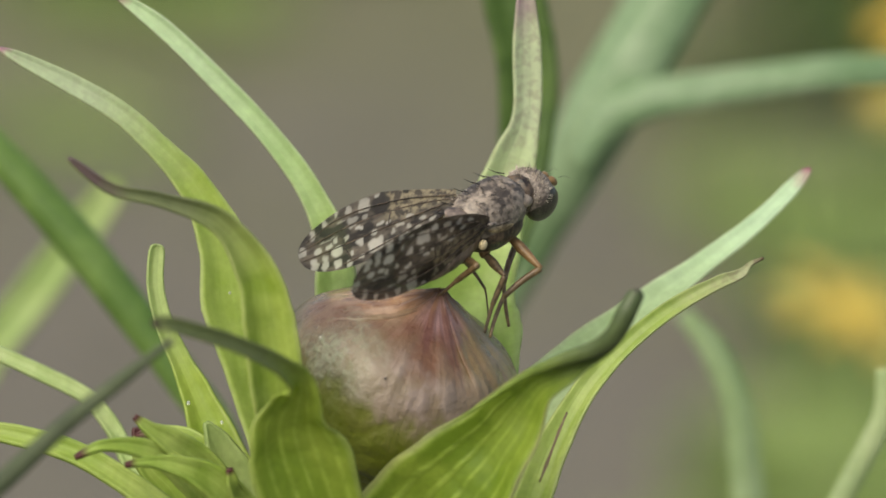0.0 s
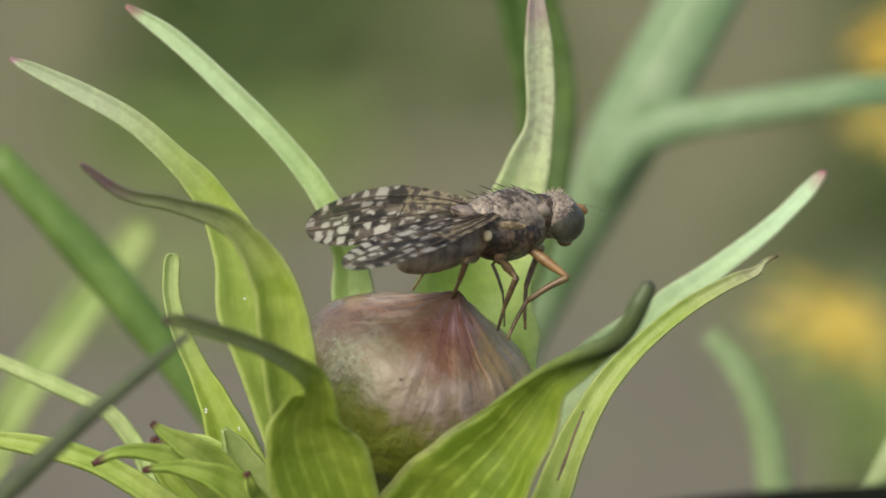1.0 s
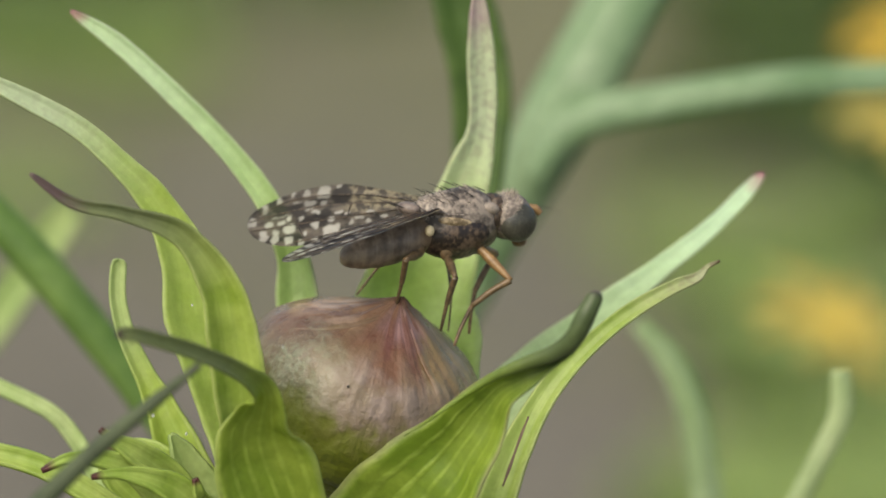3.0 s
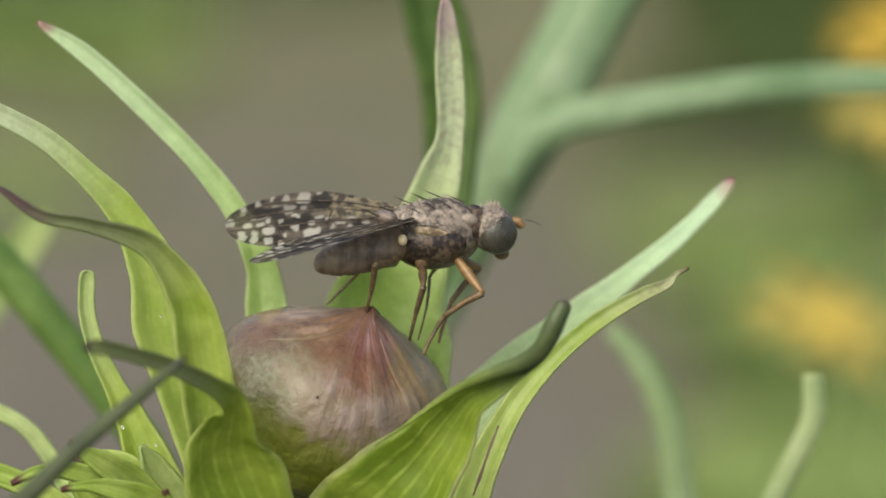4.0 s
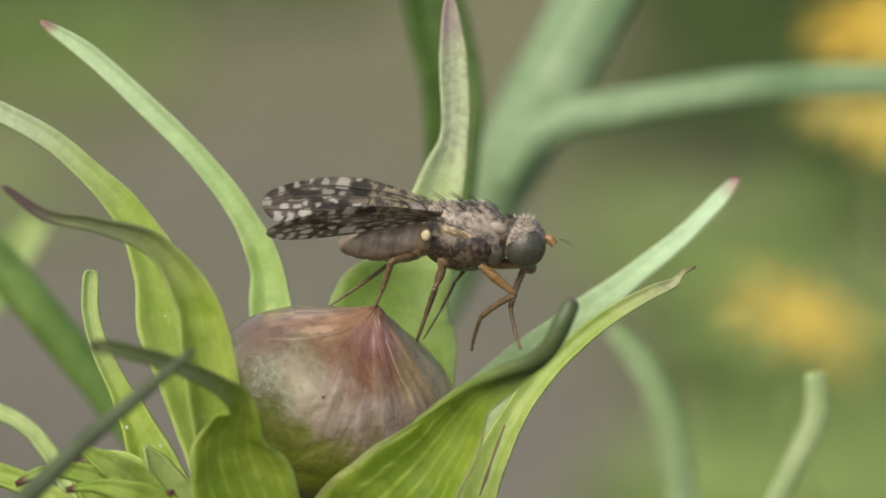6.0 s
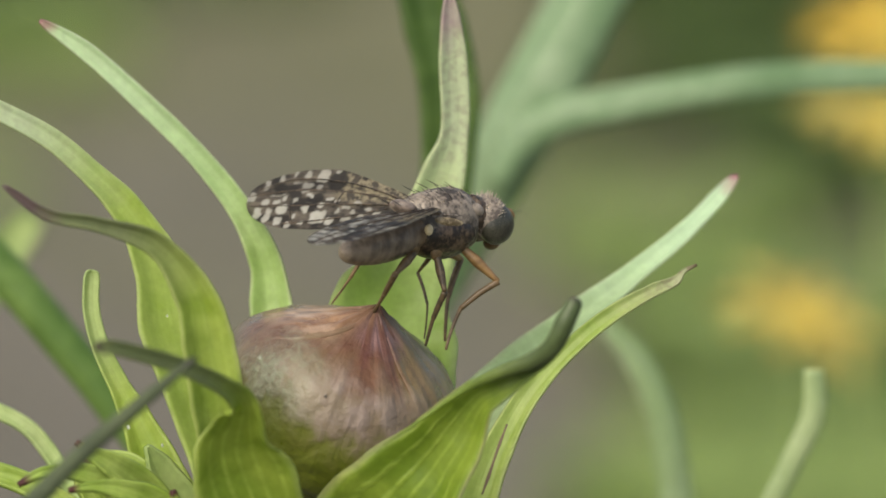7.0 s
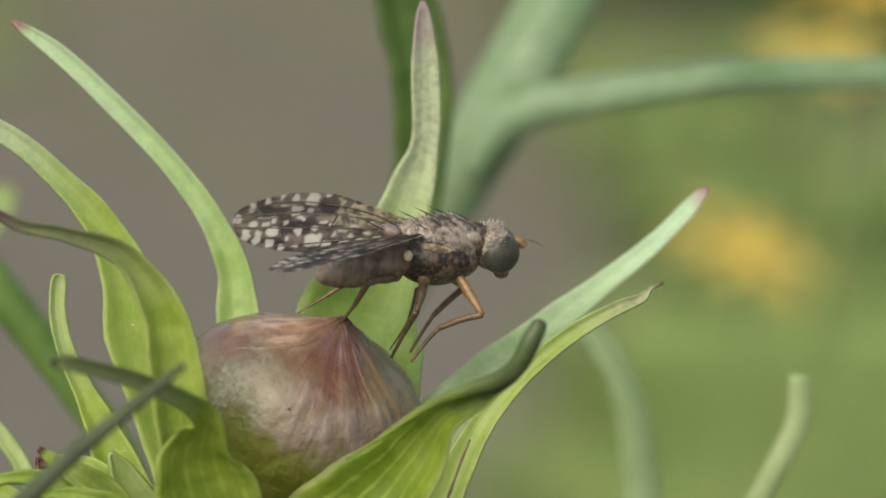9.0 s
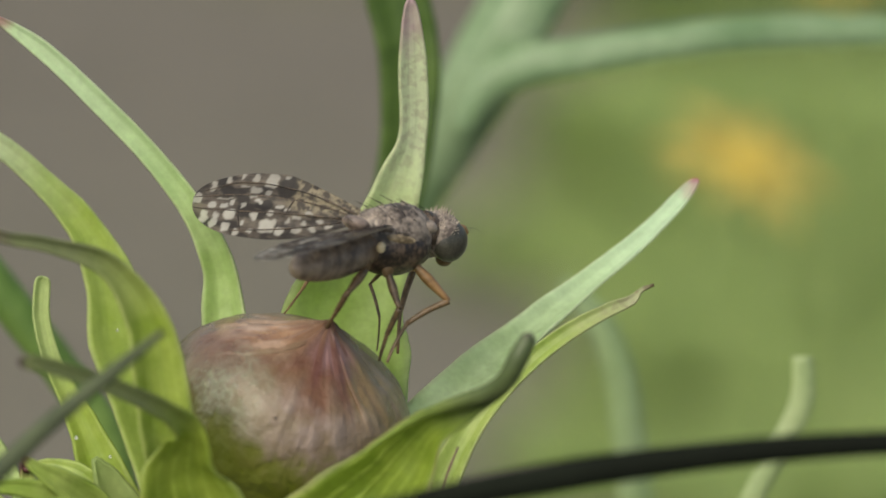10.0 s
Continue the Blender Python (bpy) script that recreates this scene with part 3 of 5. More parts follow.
def bud():
    """A round bud of overlapping petals twisted to a point."""
    tip = Vector((0.30, -0.40, 0.87)).normalized()
    r = 2.25
    swell = Vector((-0.74, 0.05, 0.67)).normalized()
    flank = Vector((-0.93, 0.05, 0.36)).normalized()
    flat = Vector((-0.36, 0.05, 0.93)).normalized()
    c = Vector((-1.36, -0.30, -1.32)) - tip * (r * 1.08)
    s = tip.cross(Vector((0, 1, 0))).normalized()
    q = s.cross(tip)

    def skin(v, a, off):
        th = math.pi * (1 - v)
        square = (abs(math.cos(th)) ** 2.7 + abs(math.sin(th)) ** 2.7) ** (-1 / 2.7)
        way = tip * math.cos(th) + (s * math.cos(a) + q * math.sin(a)) * math.sin(th)
        side = 0.5 + 0.5 * math.tanh(-1.6 * (way.x - 0.1))
        rr = r * (1 + off) * (1 + (square - 1) * (0.1 + 0.9 * side) if v > 0.5 else 1 - 0.25 * (0.5 - v))
        rr *= 1 + 0.07 * max(0.0, way.dot(swell)) ** 7 + 0.06 * max(0.0, way.dot(flank)) ** 9 - 0.055 * max(0.0, way.dot(flat)) ** 10
        rr *= 1 - 0.075 * math.exp(-((th - 0.55) / 0.32) ** 2)
        if v > 0.86:
            rr *= 1 + 0.09 * ((v - 0.86) / 0.14) ** 2.5
        return at(*(c + way * rr))

    rows, uvs = [], []
    for i in range(41):
        v = i / 40
        rows.append([skin(v, 6.28318 * j / 48, -0.02) for j in range(48)])
        uvs.append([(j / 8, v) for j in range(49)])
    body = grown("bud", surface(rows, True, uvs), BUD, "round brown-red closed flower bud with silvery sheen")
    n = 7
    for k in range(n):
        a0 = 6.28318 * k / n + 0.35
        rows, uvs = [], []
        for i in range(34):
            v = 0.42 + 0.58 * i / 33
            row, uvr = [], []
            for j in range(25):
                u = j / 24
                a = a0 + (u - 0.5) * 1.45 + 0.9 * (v - 0.6) ** 2
                off = 0.004 + 0.008 * u * u
                off += 0.016 * math.sin(u * 3.14159) + 0.013 * noise.noise(Vector((u * 5, v * 4, k * 7.0))) + 0.008 * noise.noise(Vector((u * 14, v * 7, k * 3.0)))
                off += 0.010 * math.sin(u * 15 + k + 4 * noise.noise(Vector((v * 6, k, 0)))) * max(0.0, v - 0.72) * 4
                off *= min(1.0, (v - 0.40) * 7)
                row.append(skin(v, a, off))
                uvr.append((u + k * 1.37, v))
            rows.append(row)
            uvs.append(uvr)
        grown("petal", surface(rows, False, uvs, 0.00003), BUD, "", body)
    # outer petals, folded over at the point: a smooth one on the shoulder, a pinched one down the other side, a wrinkled one below the shoulder
    def on(p, off):
        way = (Vector(p) - c).normalized()
        th = way.angle(tip)
        return skin(1 - th / math.pi, math.atan2(way.dot(q), way.dot(s)), off), 1 - th / math.pi

    for k, (low, high) in enumerate((
            ([(-1.35, -0.30, -1.32), (-1.62, -0.70, -1.48), (-1.98, -0.85, -1.62), (-2.75, -0.85, -1.82), (-3.56, -0.45, -1.92), (-4.24, 0.45, -2.02)], [(-1.37, 0.20, -1.29), (-1.64, 0.50, -1.33), (-1.96, 0.80, -1.34), (-2.82, 1.10, -1.41), (-3.67, 1.30, -1.70), (-4.32, 1.50, -2.02)]),
            ([(-1.35, -0.30, -1.32), (-1.22, -0.60, -1.49), (-1.05, -0.80, -1.80), (-0.86, -1.00, -2.35), (-0.65, -1.10, -2.89), (-0.46, -1.10, -3.35)], [(-1.35, 0.10, -1.30), (-1.14, 0.20, -1.42), (-0.85, 0.40, -1.67), (-0.36, 0.60, -2.18), (0.01, 0.60, -2.75), (0.17, 0.60, -3.28)]),
            ([(-1.36, -0.40, -1.36), (-1.60, -0.80, -1.62), (-1.95, -0.98, -1.86), (-2.47, -1.10, -2.07), (-3.05, -0.95, -2.17), (-3.62, -0.50, -2.24), (-4.20, 0.45, -2.28)], [(-1.36, -0.10, -1.31), (-1.60, -0.30, -1.40), (-1.95, -0.50, -1.50), (-2.47, -0.55, -1.62), (-3.05, -0.40, -1.70), (-3.62, -0.10, -1.82), (-4.25, 0.60, -2.00)]))):
        a, b = spline(low, 30), spline(high, 30)
        rows, uvs = [], []
        for i in range(30):
            row, uvr = [], []
            f = i / 29
            for j in range(15):
                u = j / 14
                lip = 0.009 * math.exp(-(u / 0.16) ** 2) + 0.010 * math.exp(-((u - 0.36) / 0.12) ** 2)
                off = (0.021, 0.021, 0.010)[k] + lip * math.sin(math.pi * min(1.0, 0.08 + f)) + 0.012 * noise.noise(Vector((u * 4, f * 5, k * 9.0 + 2)))
                off += 0.008 * math.sin(u * 13 + 3 * f)
                off -= 0.03 * max(0.0, f - 0.88) / 0.12 + 0.03 * u * u
                place, v = on(a[i] * (1 - u) + b[i] * u, off)
                row.append(place)
                uvr.append((u * 0.7 + 11.3 + k * 3.1, v))
            rows.append(row)
            uvs.append(uvr)
        grown("petal", surface(rows, False, uvs, 0.00004), BUD, "", body)
    grown("spot", blob((0, 0, 0), (0.03, 0.02, 0.03)), FLANK, "tiny dark speck", body).data.transform(BASE @ Matrix.Translation(at(*(-2.26, -2.25, -2.84))) @ BASE.inverted())


bud()
grown("stem", tube([(-2.06, 0.80, -5.20), (-2.12, 1.00, -7.02), (-2.5, 6, -40), (-2, 30, -118)], [1.0, 0.8, 1.0, 1.3], 30, 12), PALE)

LEAVES = (
    # points from foot to tip, widths, material, facing, cup, twist
    ([(-1.11, 1.20, -3.40), (-1.12, 2.00, -2.03), (-1.01, 2.50, -1.28), (-0.67, 2.70, -0.60), (-0.37, 2.90, 0.23), (-0.06, 2.90, 1.20), (0.17, 2.80, 2.06), (0.15, 2.60, 3.35), (0.08, 2.40, 4.72)],
     [2.4, 2.6, 2.3, 1.55, 1.1, 0.82, 0.5, 0.52, 0.24], SPECKLED, (0.1, -1, 0.1), 0.2, (0, 0), 0.3),
    ([(-3.04, 1.50, -2.98), (-3.31, 2.00, -1.28), (-3.42, 2.10, -0.42), (-3.91, 2.10, 0.60), (-4.66, 2.10, 1.57), (-5.73, 2.10, 2.64), (-6.81, 2.10, 3.61), (-7.69, 2.10, 4.20)],
     [1.2, 0.8, 0.6, 0.44, 0.39, 0.37, 0.32, 0.14], PINK_TIP, (-0.2, -1, 0.2), 0.25, (0, 0), 0.2),
    ([(-3.82, -1.20, -5.66), (-4.33, -1.00, -4.09), (-4.75, -1.00, -2.72), (-5.18, -0.90, -1.57), (-5.36, -0.80, -0.52), (-5.92, -0.80, 0.56), (-6.65, -0.90, 1.33), (-7.34, -1.00, 1.92), (-8.23, -1.20, 2.42), (-9.58, -1.50, 3.05)],
     [0.9, 0.95, 1.1, 1.15, 0.95, 0.6, 0.44, 0.4, 0.36, 0.2], LIGHT, (0.2, -1, 0.15), 0.2, (0, 0), 0.2),
    ([(-4.06, -2.20, -4.37), (-4.25, -2.60, -3.11), (-4.43, -2.80, -1.86), (-4.63, -2.90, -1.03), (-5.33, -3.10, -0.05), (-6.40, -3.50, 0.34), (-7.31, -3.90, 0.53), (-8.07, -4.20, 1.06)],
     [0.9, 1.0, 0.95, 0.75, 0.42, 0.24, 0.18, 0.09], BROWN_TIP, (0.35, -1, 0.2), 0.3, (0, 10, 20, 0), 0.2),
    ([(-3.26, -2.80, -5.81), (-3.79, -3.30, -4.36), (-3.91, -3.55, -3.76), (-3.82, -3.90, -3.31), (-3.76, -4.35, -2.93), (-4.11, -5.00, -2.58), (-4.83, -6.10, -2.20), (-5.54, -7.00, -1.95), (-6.02, -7.60, -1.82), (-6.28, -7.80, -1.82)],
     [1.7, 1.9, 1.55, 0.95, 0.52, 0.34, 0.29, 0.27, 0.25, 0.17], ROLLED, (0.1, -1, 0.25), 0.25, (0, 0), 0.2),
    ([(-2.03, -1.90, -6.47), (-1.29, -2.40, -5.41), (-0.64, -2.70, -4.58), (0.04, -3.00, -3.70), (0.53, -3.30, -2.95), (0.97, -3.60, -2.68), (1.51, -3.90, -2.30), (1.89, -4.20, -1.99), (2.19, -4.40, -1.45), (2.30, -4.40, -1.05)],
     [2.7, 2.6, 2.15, 1.45, 0.84, 0.44, 0.26, 0.2, 0.2, 0.12], DARK_TIP, (-0.25, -1, 0.3), 0.25, (0, 0), 0.2),
    ([(0.06, 0.40, -4.13), (0.70, 1.20, -3.14), (1.57, 2.20, -2.30), (2.66, 3.20, -1.39), (3.65, 4.00, -0.64), (4.54, 4.50, 0.07), (5.20, 4.80, 0.72), (5.64, 5.00, 1.24)],
     [1.1, 1.3, 1.05, 0.72, 0.53, 0.42, 0.36, 0.22], WHITISH, (-0.3, -0.85, 0.7), 0.22, (0, 0), 0.2),
    ([(0.44, -0.60, -5.24), (0.90, -0.40, -3.97), (1.48, -0.20, -2.91), (2.24, 0.00, -2.06), (3.10, 0.20, -1.37), (3.86, 0.30, -0.94), (4.29, 0.40, -0.75), (4.44, 0.40, -0.58), (4.67, 0.30, -0.46)],
     [0.75, 0.60, 0.45, 0.36, 0.31, 0.25, 0.17, 0.07, 0.03], DRY_TIP, (-0.3, -1, 0.2), 0.2, (0, 0), 0.2),
    ([(-4.79, -0.50, -5.48), (-5.46, 0.00, -4.17), (-5.85, 0.20, -3.28), (-6.17, 0.30, -2.66), (-6.49, 0.30, -1.98), (-6.67, 0.30, -1.26), (-6.66, 0.30, -0.68), (-6.65, 0.30, -0.54)],
     [1.0, 0.85, 0.55, 0.36, 0.3, 0.28, 0.27, 0.2], FRESH, (0.1, -1, 0.2), 0.3, (0, 0), 0.2),
)
leaves = []
for i, (pts, wds, mat, face, cup, twist, thick) in enumerate(LEAVES):
    leaves.append(grown("leaf", blade(pts, wds, face, cup, twist, thick * 0.2, wave=0.02, seed=i + 1), mat))

grown("rolled_edge", tube([(-1.20, -3.05, -3.72), (-0.57, -3.22, -3.30), (-0.12, -3.30, -2.98), (0.29, -3.42, -2.70), (0.68, -3.62, -2.49), (1.11, -3.85, -2.32), (1.57, -4.10, -2.14), (1.91, -4.40, -1.86), (2.11, -4.55, -1.45), (2.28, -4.50, -1.11), (2.30, -4.45, -1.04)], [0.01, 0.03, 0.05, 0.075, 0.10, 0.13, 0.16, 0.18, 0.185, 0.15, 0.06], 56, 12), DULL, "dark rolled leaf edge", leaves[5])
grown("dry_streak", blade([(0.62, -1.60, -4.68), (0.77, -1.50, -4.27), (0.92, -1.40, -3.83), (1.09, -1.30, -3.39)], [0.02, 0.06, 0.035, 0.05, 0.01], (-0.3, -1, 0.2), 0.1, (0, 0), 0.02, 40, 9, seed=50), DRY, "brown dry streak on a leaf", leaves[7])

# small drops of water on the leaves
DROP, _n, _l, _b = material("water_drop", 0.03)
_b.inputs["Base Color"].default_value = (0.95, 0.97, 0.95, 1.0)
_b.inputs["Transmission Weight"].default_value = 0.7
_b.inputs["IOR"].default_value = 1.33
for x, y, z, r in ((-5.20, -1.35, -1.36, 0.035), (-5.96, -0.35, -3.45, 0.055), (-5.33, -0.35, -3.79, 0.045), (-3.45, -3.20, -2.10, 0.03)):
    drop = blob((0, 0, 0), (r * 0.6, r * 0.5, r * 0.8), (0, 0, 0), 14, 10)
    drop.transform(Matrix.Translation(at(x, y, z)))
    grown("drop", drop, DROP, "tiny clear drop of water")

# small sprouts low on the stem, with dark red ends
SPROUTS = (
    ([(-4.77, -1.00, -5.88), (-5.60, -1.40, -4.60), (-6.16, -1.80, -4.14), (-6.60, -2.00, -3.86), (-6.85, -2.05, -3.66)], [0.7, 0.62, 0.46, 0.20, 0.05]),
    ([(-4.88, -1.00, -5.88), (-5.80, -1.60, -4.86), (-6.52, -2.00, -4.30), (-7.44, -2.40, -4.20), (-7.92, -2.50, -4.42)], [0.6, 0.5, 0.36, 0.16, 0.05]),
    ([(-4.44, -1.50, -5.86), (-5.37, -2.10, -4.84), (-5.98, -2.40, -4.55), (-6.55, -2.60, -4.46), (-6.98, -2.70, -4.52)], [0.7, 0.6, 0.36, 0.14, 0.05]),
    ([(-4.68, -0.50, -5.90), (-5.33, -0.30, -4.74), (-5.91, -0.20, -4.16), (-6.45, 0.00, -4.00), (-6.95, 0.00, -4.08)], [0.7, 0.6, 0.42, 0.22, 0.06]),
    ([(-4.23, -1.60, -5.96), (-4.84, -2.10, -5.15), (-4.99, -2.40, -4.85), (-5.06, -2.50, -4.58)], [0.4, 0.30, 0.18, 0.06]),
    ([(-6.29, 2.50, -6.02), (-7.16, 2.80, -4.73), (-7.55, 3.00, -4.04), (-8.03, 3.00, -3.50), (-8.90, 3.00, -3.07), (-10.84, 3.00, -2.26)], [0.34, 0.28, 0.27, 0.26, 0.26, 0.2]),
    ([(-5.51, -1.00, -5.98), (-7.19, -1.00, -4.83), (-8.03, -1.00, -4.39), (-9.09, -1.00, -4.11), (-10.77, -1.00, -3.88)], [0.5, 0.42, 0.4, 0.36, 0.1]),
    ([(-4.55, -0.60, -5.96), (-5.00, -0.60, -4.90), (-5.35, -0.70, -4.20), (-5.58, -0.80, -3.80)], [0.9, 0.8, 0.46, 0.10]),
    ([(-5.60, 0.20, -5.96), (-6.30, 0.20, -5.10), (-6.75, 0.10, -4.60), (-6.95, 0.10, -3.95)], [0.6, 0.5, 0.34, 0.10]),
)
for i, (pts, wds) in enumerate(SPROUTS):
    grown("leaf", blade(pts, wds, (0.1, -1, 0.4), 0.25, (0, 0), 0.08, 40, 9, seed=20 + i), PALE if i == 5 else SOFT if i == 7 else RED_TIP, "small green sprout leaf with a dark red end")


# ---- stems and leaves of other plants ----
def strand(name, pts, wds, mat, label, category, flat=0.5, facing=None):
    """A lone stalk or leaf, on an empty at its foot."""
    foot = at(*pts[0])
    thing = empty(name, Matrix.Translation((foot.x, foot.y, 0)))
    bm = tube(pts, [w * 0.5 for w in wds], 40, 12, flat=flat) if facing is None else blade(pts, wds, facing, 0.2, (0, 0), 0.12, seed=len(name))
    bm.transform(thing.matrix_world.inverted())
    part("blade" if facing else "stalk", bm, mat, thing)
    return tagged(thing, label, category)


forked = strand("forked_stem", [(3, 40, -112), (0.5, 28, -40), (-0.85, 24.00, -3.43), (0.20, 23.00, -0.72), (1.07, 22.00, 0.98), (1.71, 21.50, 2.19), (2.61, 21.50, 3.76), (3.71, 22.00, 5.72), (5.08, 23.00, 7.83)],
                [1.0, 0.95, 0.9, 1.0, 1.3, 1.45, 1.4, 1.3, 1.2], STEM, "out-of-focus blue-green forked plant stem behind the bud", "stem")
for pts, wds in (([(1.22, 21.00, 1.10), (1.76, 21.00, 2.06), (2.49, 21.00, 2.52), (4.18, 21.00, 2.87), (6.23, 21.00, 3.21), (8.06, 21.50, 3.36), (11.12, 22.00, 3.41)], [0.5, 0.8, 0.95, 0.85, 0.8, 0.8, 0.7]),
                 ([(0.80, 22.00, 1.35), (1.41, 22.00, 2.68), (2.14, 22.00, 4.02), (2.99, 22.50, 5.73)], [0.6, 0.8, 0.8, 0.7])):
    bm = tube(pts, [w * 0.5 for w in wds], 30, 12, flat=0.5)
    bm.transform(forked.matrix_world.inverted())
    part("branch", bm, STEM, forked)

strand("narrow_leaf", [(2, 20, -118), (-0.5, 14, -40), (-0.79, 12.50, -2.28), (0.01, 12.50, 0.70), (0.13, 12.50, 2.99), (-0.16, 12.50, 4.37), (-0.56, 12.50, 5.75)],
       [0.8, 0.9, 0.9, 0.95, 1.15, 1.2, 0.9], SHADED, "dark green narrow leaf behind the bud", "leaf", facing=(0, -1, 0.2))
strand("green_stem", [(-2, 18, -118), (-4, 14, -40), (-5.65, 12.00, -5.02), (-6.68, 12.00, -3.36), (-7.71, 12.00, -2.05), (-8.96, 12.00, -0.56), (-11.02, 12.00, 1.61)],
       [0.8, 0.8, 0.8, 0.8, 0.85, 0.9, 0.7], DEEP, "thick dark green stem, out of focus", "stem", 0.8)
strand("pale_leaf", [(-20, 44, -112), (-18, 36, -40), (-12.17, 27.00, -4.36), (-10.67, 27.00, -1.99), (-9.61, 27.00, -0.49), (-8.92, 27.00, 0.45)],
       [0.6, 0.7, 0.8, 0.8, 0.75, 0.5], SOFT, "pale green leaf, out of focus", "leaf", facing=(0, -1, 0.2))
strand("pale_stalk", [(4, 60, -108), (6, 24, -40), (5.17, 20.00, -7.91), (5.11, 20.00, -6.71), (4.93, 20.00, -5.27), (4.69, 20.00, -3.83), (4.21, 20.00, -2.75), (3.49, 20.00, -1.91)],
       [0.8, 0.8, 0.8, 0.75, 0.72, 0.7, 0.65, 0.4], MIST, "pale green curved stalk, out of focus", "stalk")
stalk = strand("pale_stalk", [(2, 30, -118), (3, 14, -40), (5.60, 10.00, -7.44), (6.28, 10.00, -5.97), (7.07, 10.00, -4.39), (7.48, 10.00, -3.49), (7.48, 10.00, -2.61)],
       [0.45, 0.45, 0.45, 0.45, 0.47, 0.5, 0.42], BLANCHED, "short pale green stalk with a blunt end", "stalk")

# needle-like dusky leaf and dark twig before the bud: both sway
needle = strand("needle_leaf", [(-16, -12, -122), (-14, -10, -40), (-11.09, -9.00, -8.05), (-9.39, -9.00, -6.31), (-7.30, -9.00, -4.37), (-6.31, -9.00, -3.42), (-5.31, -9.00, -2.58), (-4.44, -9.00, -1.86)],
                [0.5, 0.5, 0.5, 0.44, 0.38, 0.33, 0.27, 0.12], DUSKY, "dusky grey-green needle leaf before the flower", "leaf", 0.7)
twig = strand("dark_twig", [(40, -14, -126), (34, -13, -60), (24, -12, -14), (13.79, -12.00, -5.00), (10.87, -12.00, -5.06), (7.64, -12.00, -5.20), (5.03, -12.00, -5.42), (3.08, -12.00, -5.70), (1.62, -12.00, -5.97), (0.16, -12.00, -6.26), (-1.31, -12.00, -6.60)],
              [0.45, 0.45, 0.42, 0.40, 0.41, 0.44, 0.50, 0.56, 0.56, 0.5, 0.3], TWIG, "dark blurred twig close before the flower", "twig", 1.0)


# ---- the fly ----
def bristle(parent, p, way, length, r=0.012):
    a = Vector(p)
    b = a + Vector(way).normalized() * length
    mid = (a + b) / 2 + Vector((-0.06, 0, 0.03)) * length
    return part("bristle", tube([a, mid, b], [r, r * 0.8, r * 0.2], 6, 4, True), BRISTLE, parent)


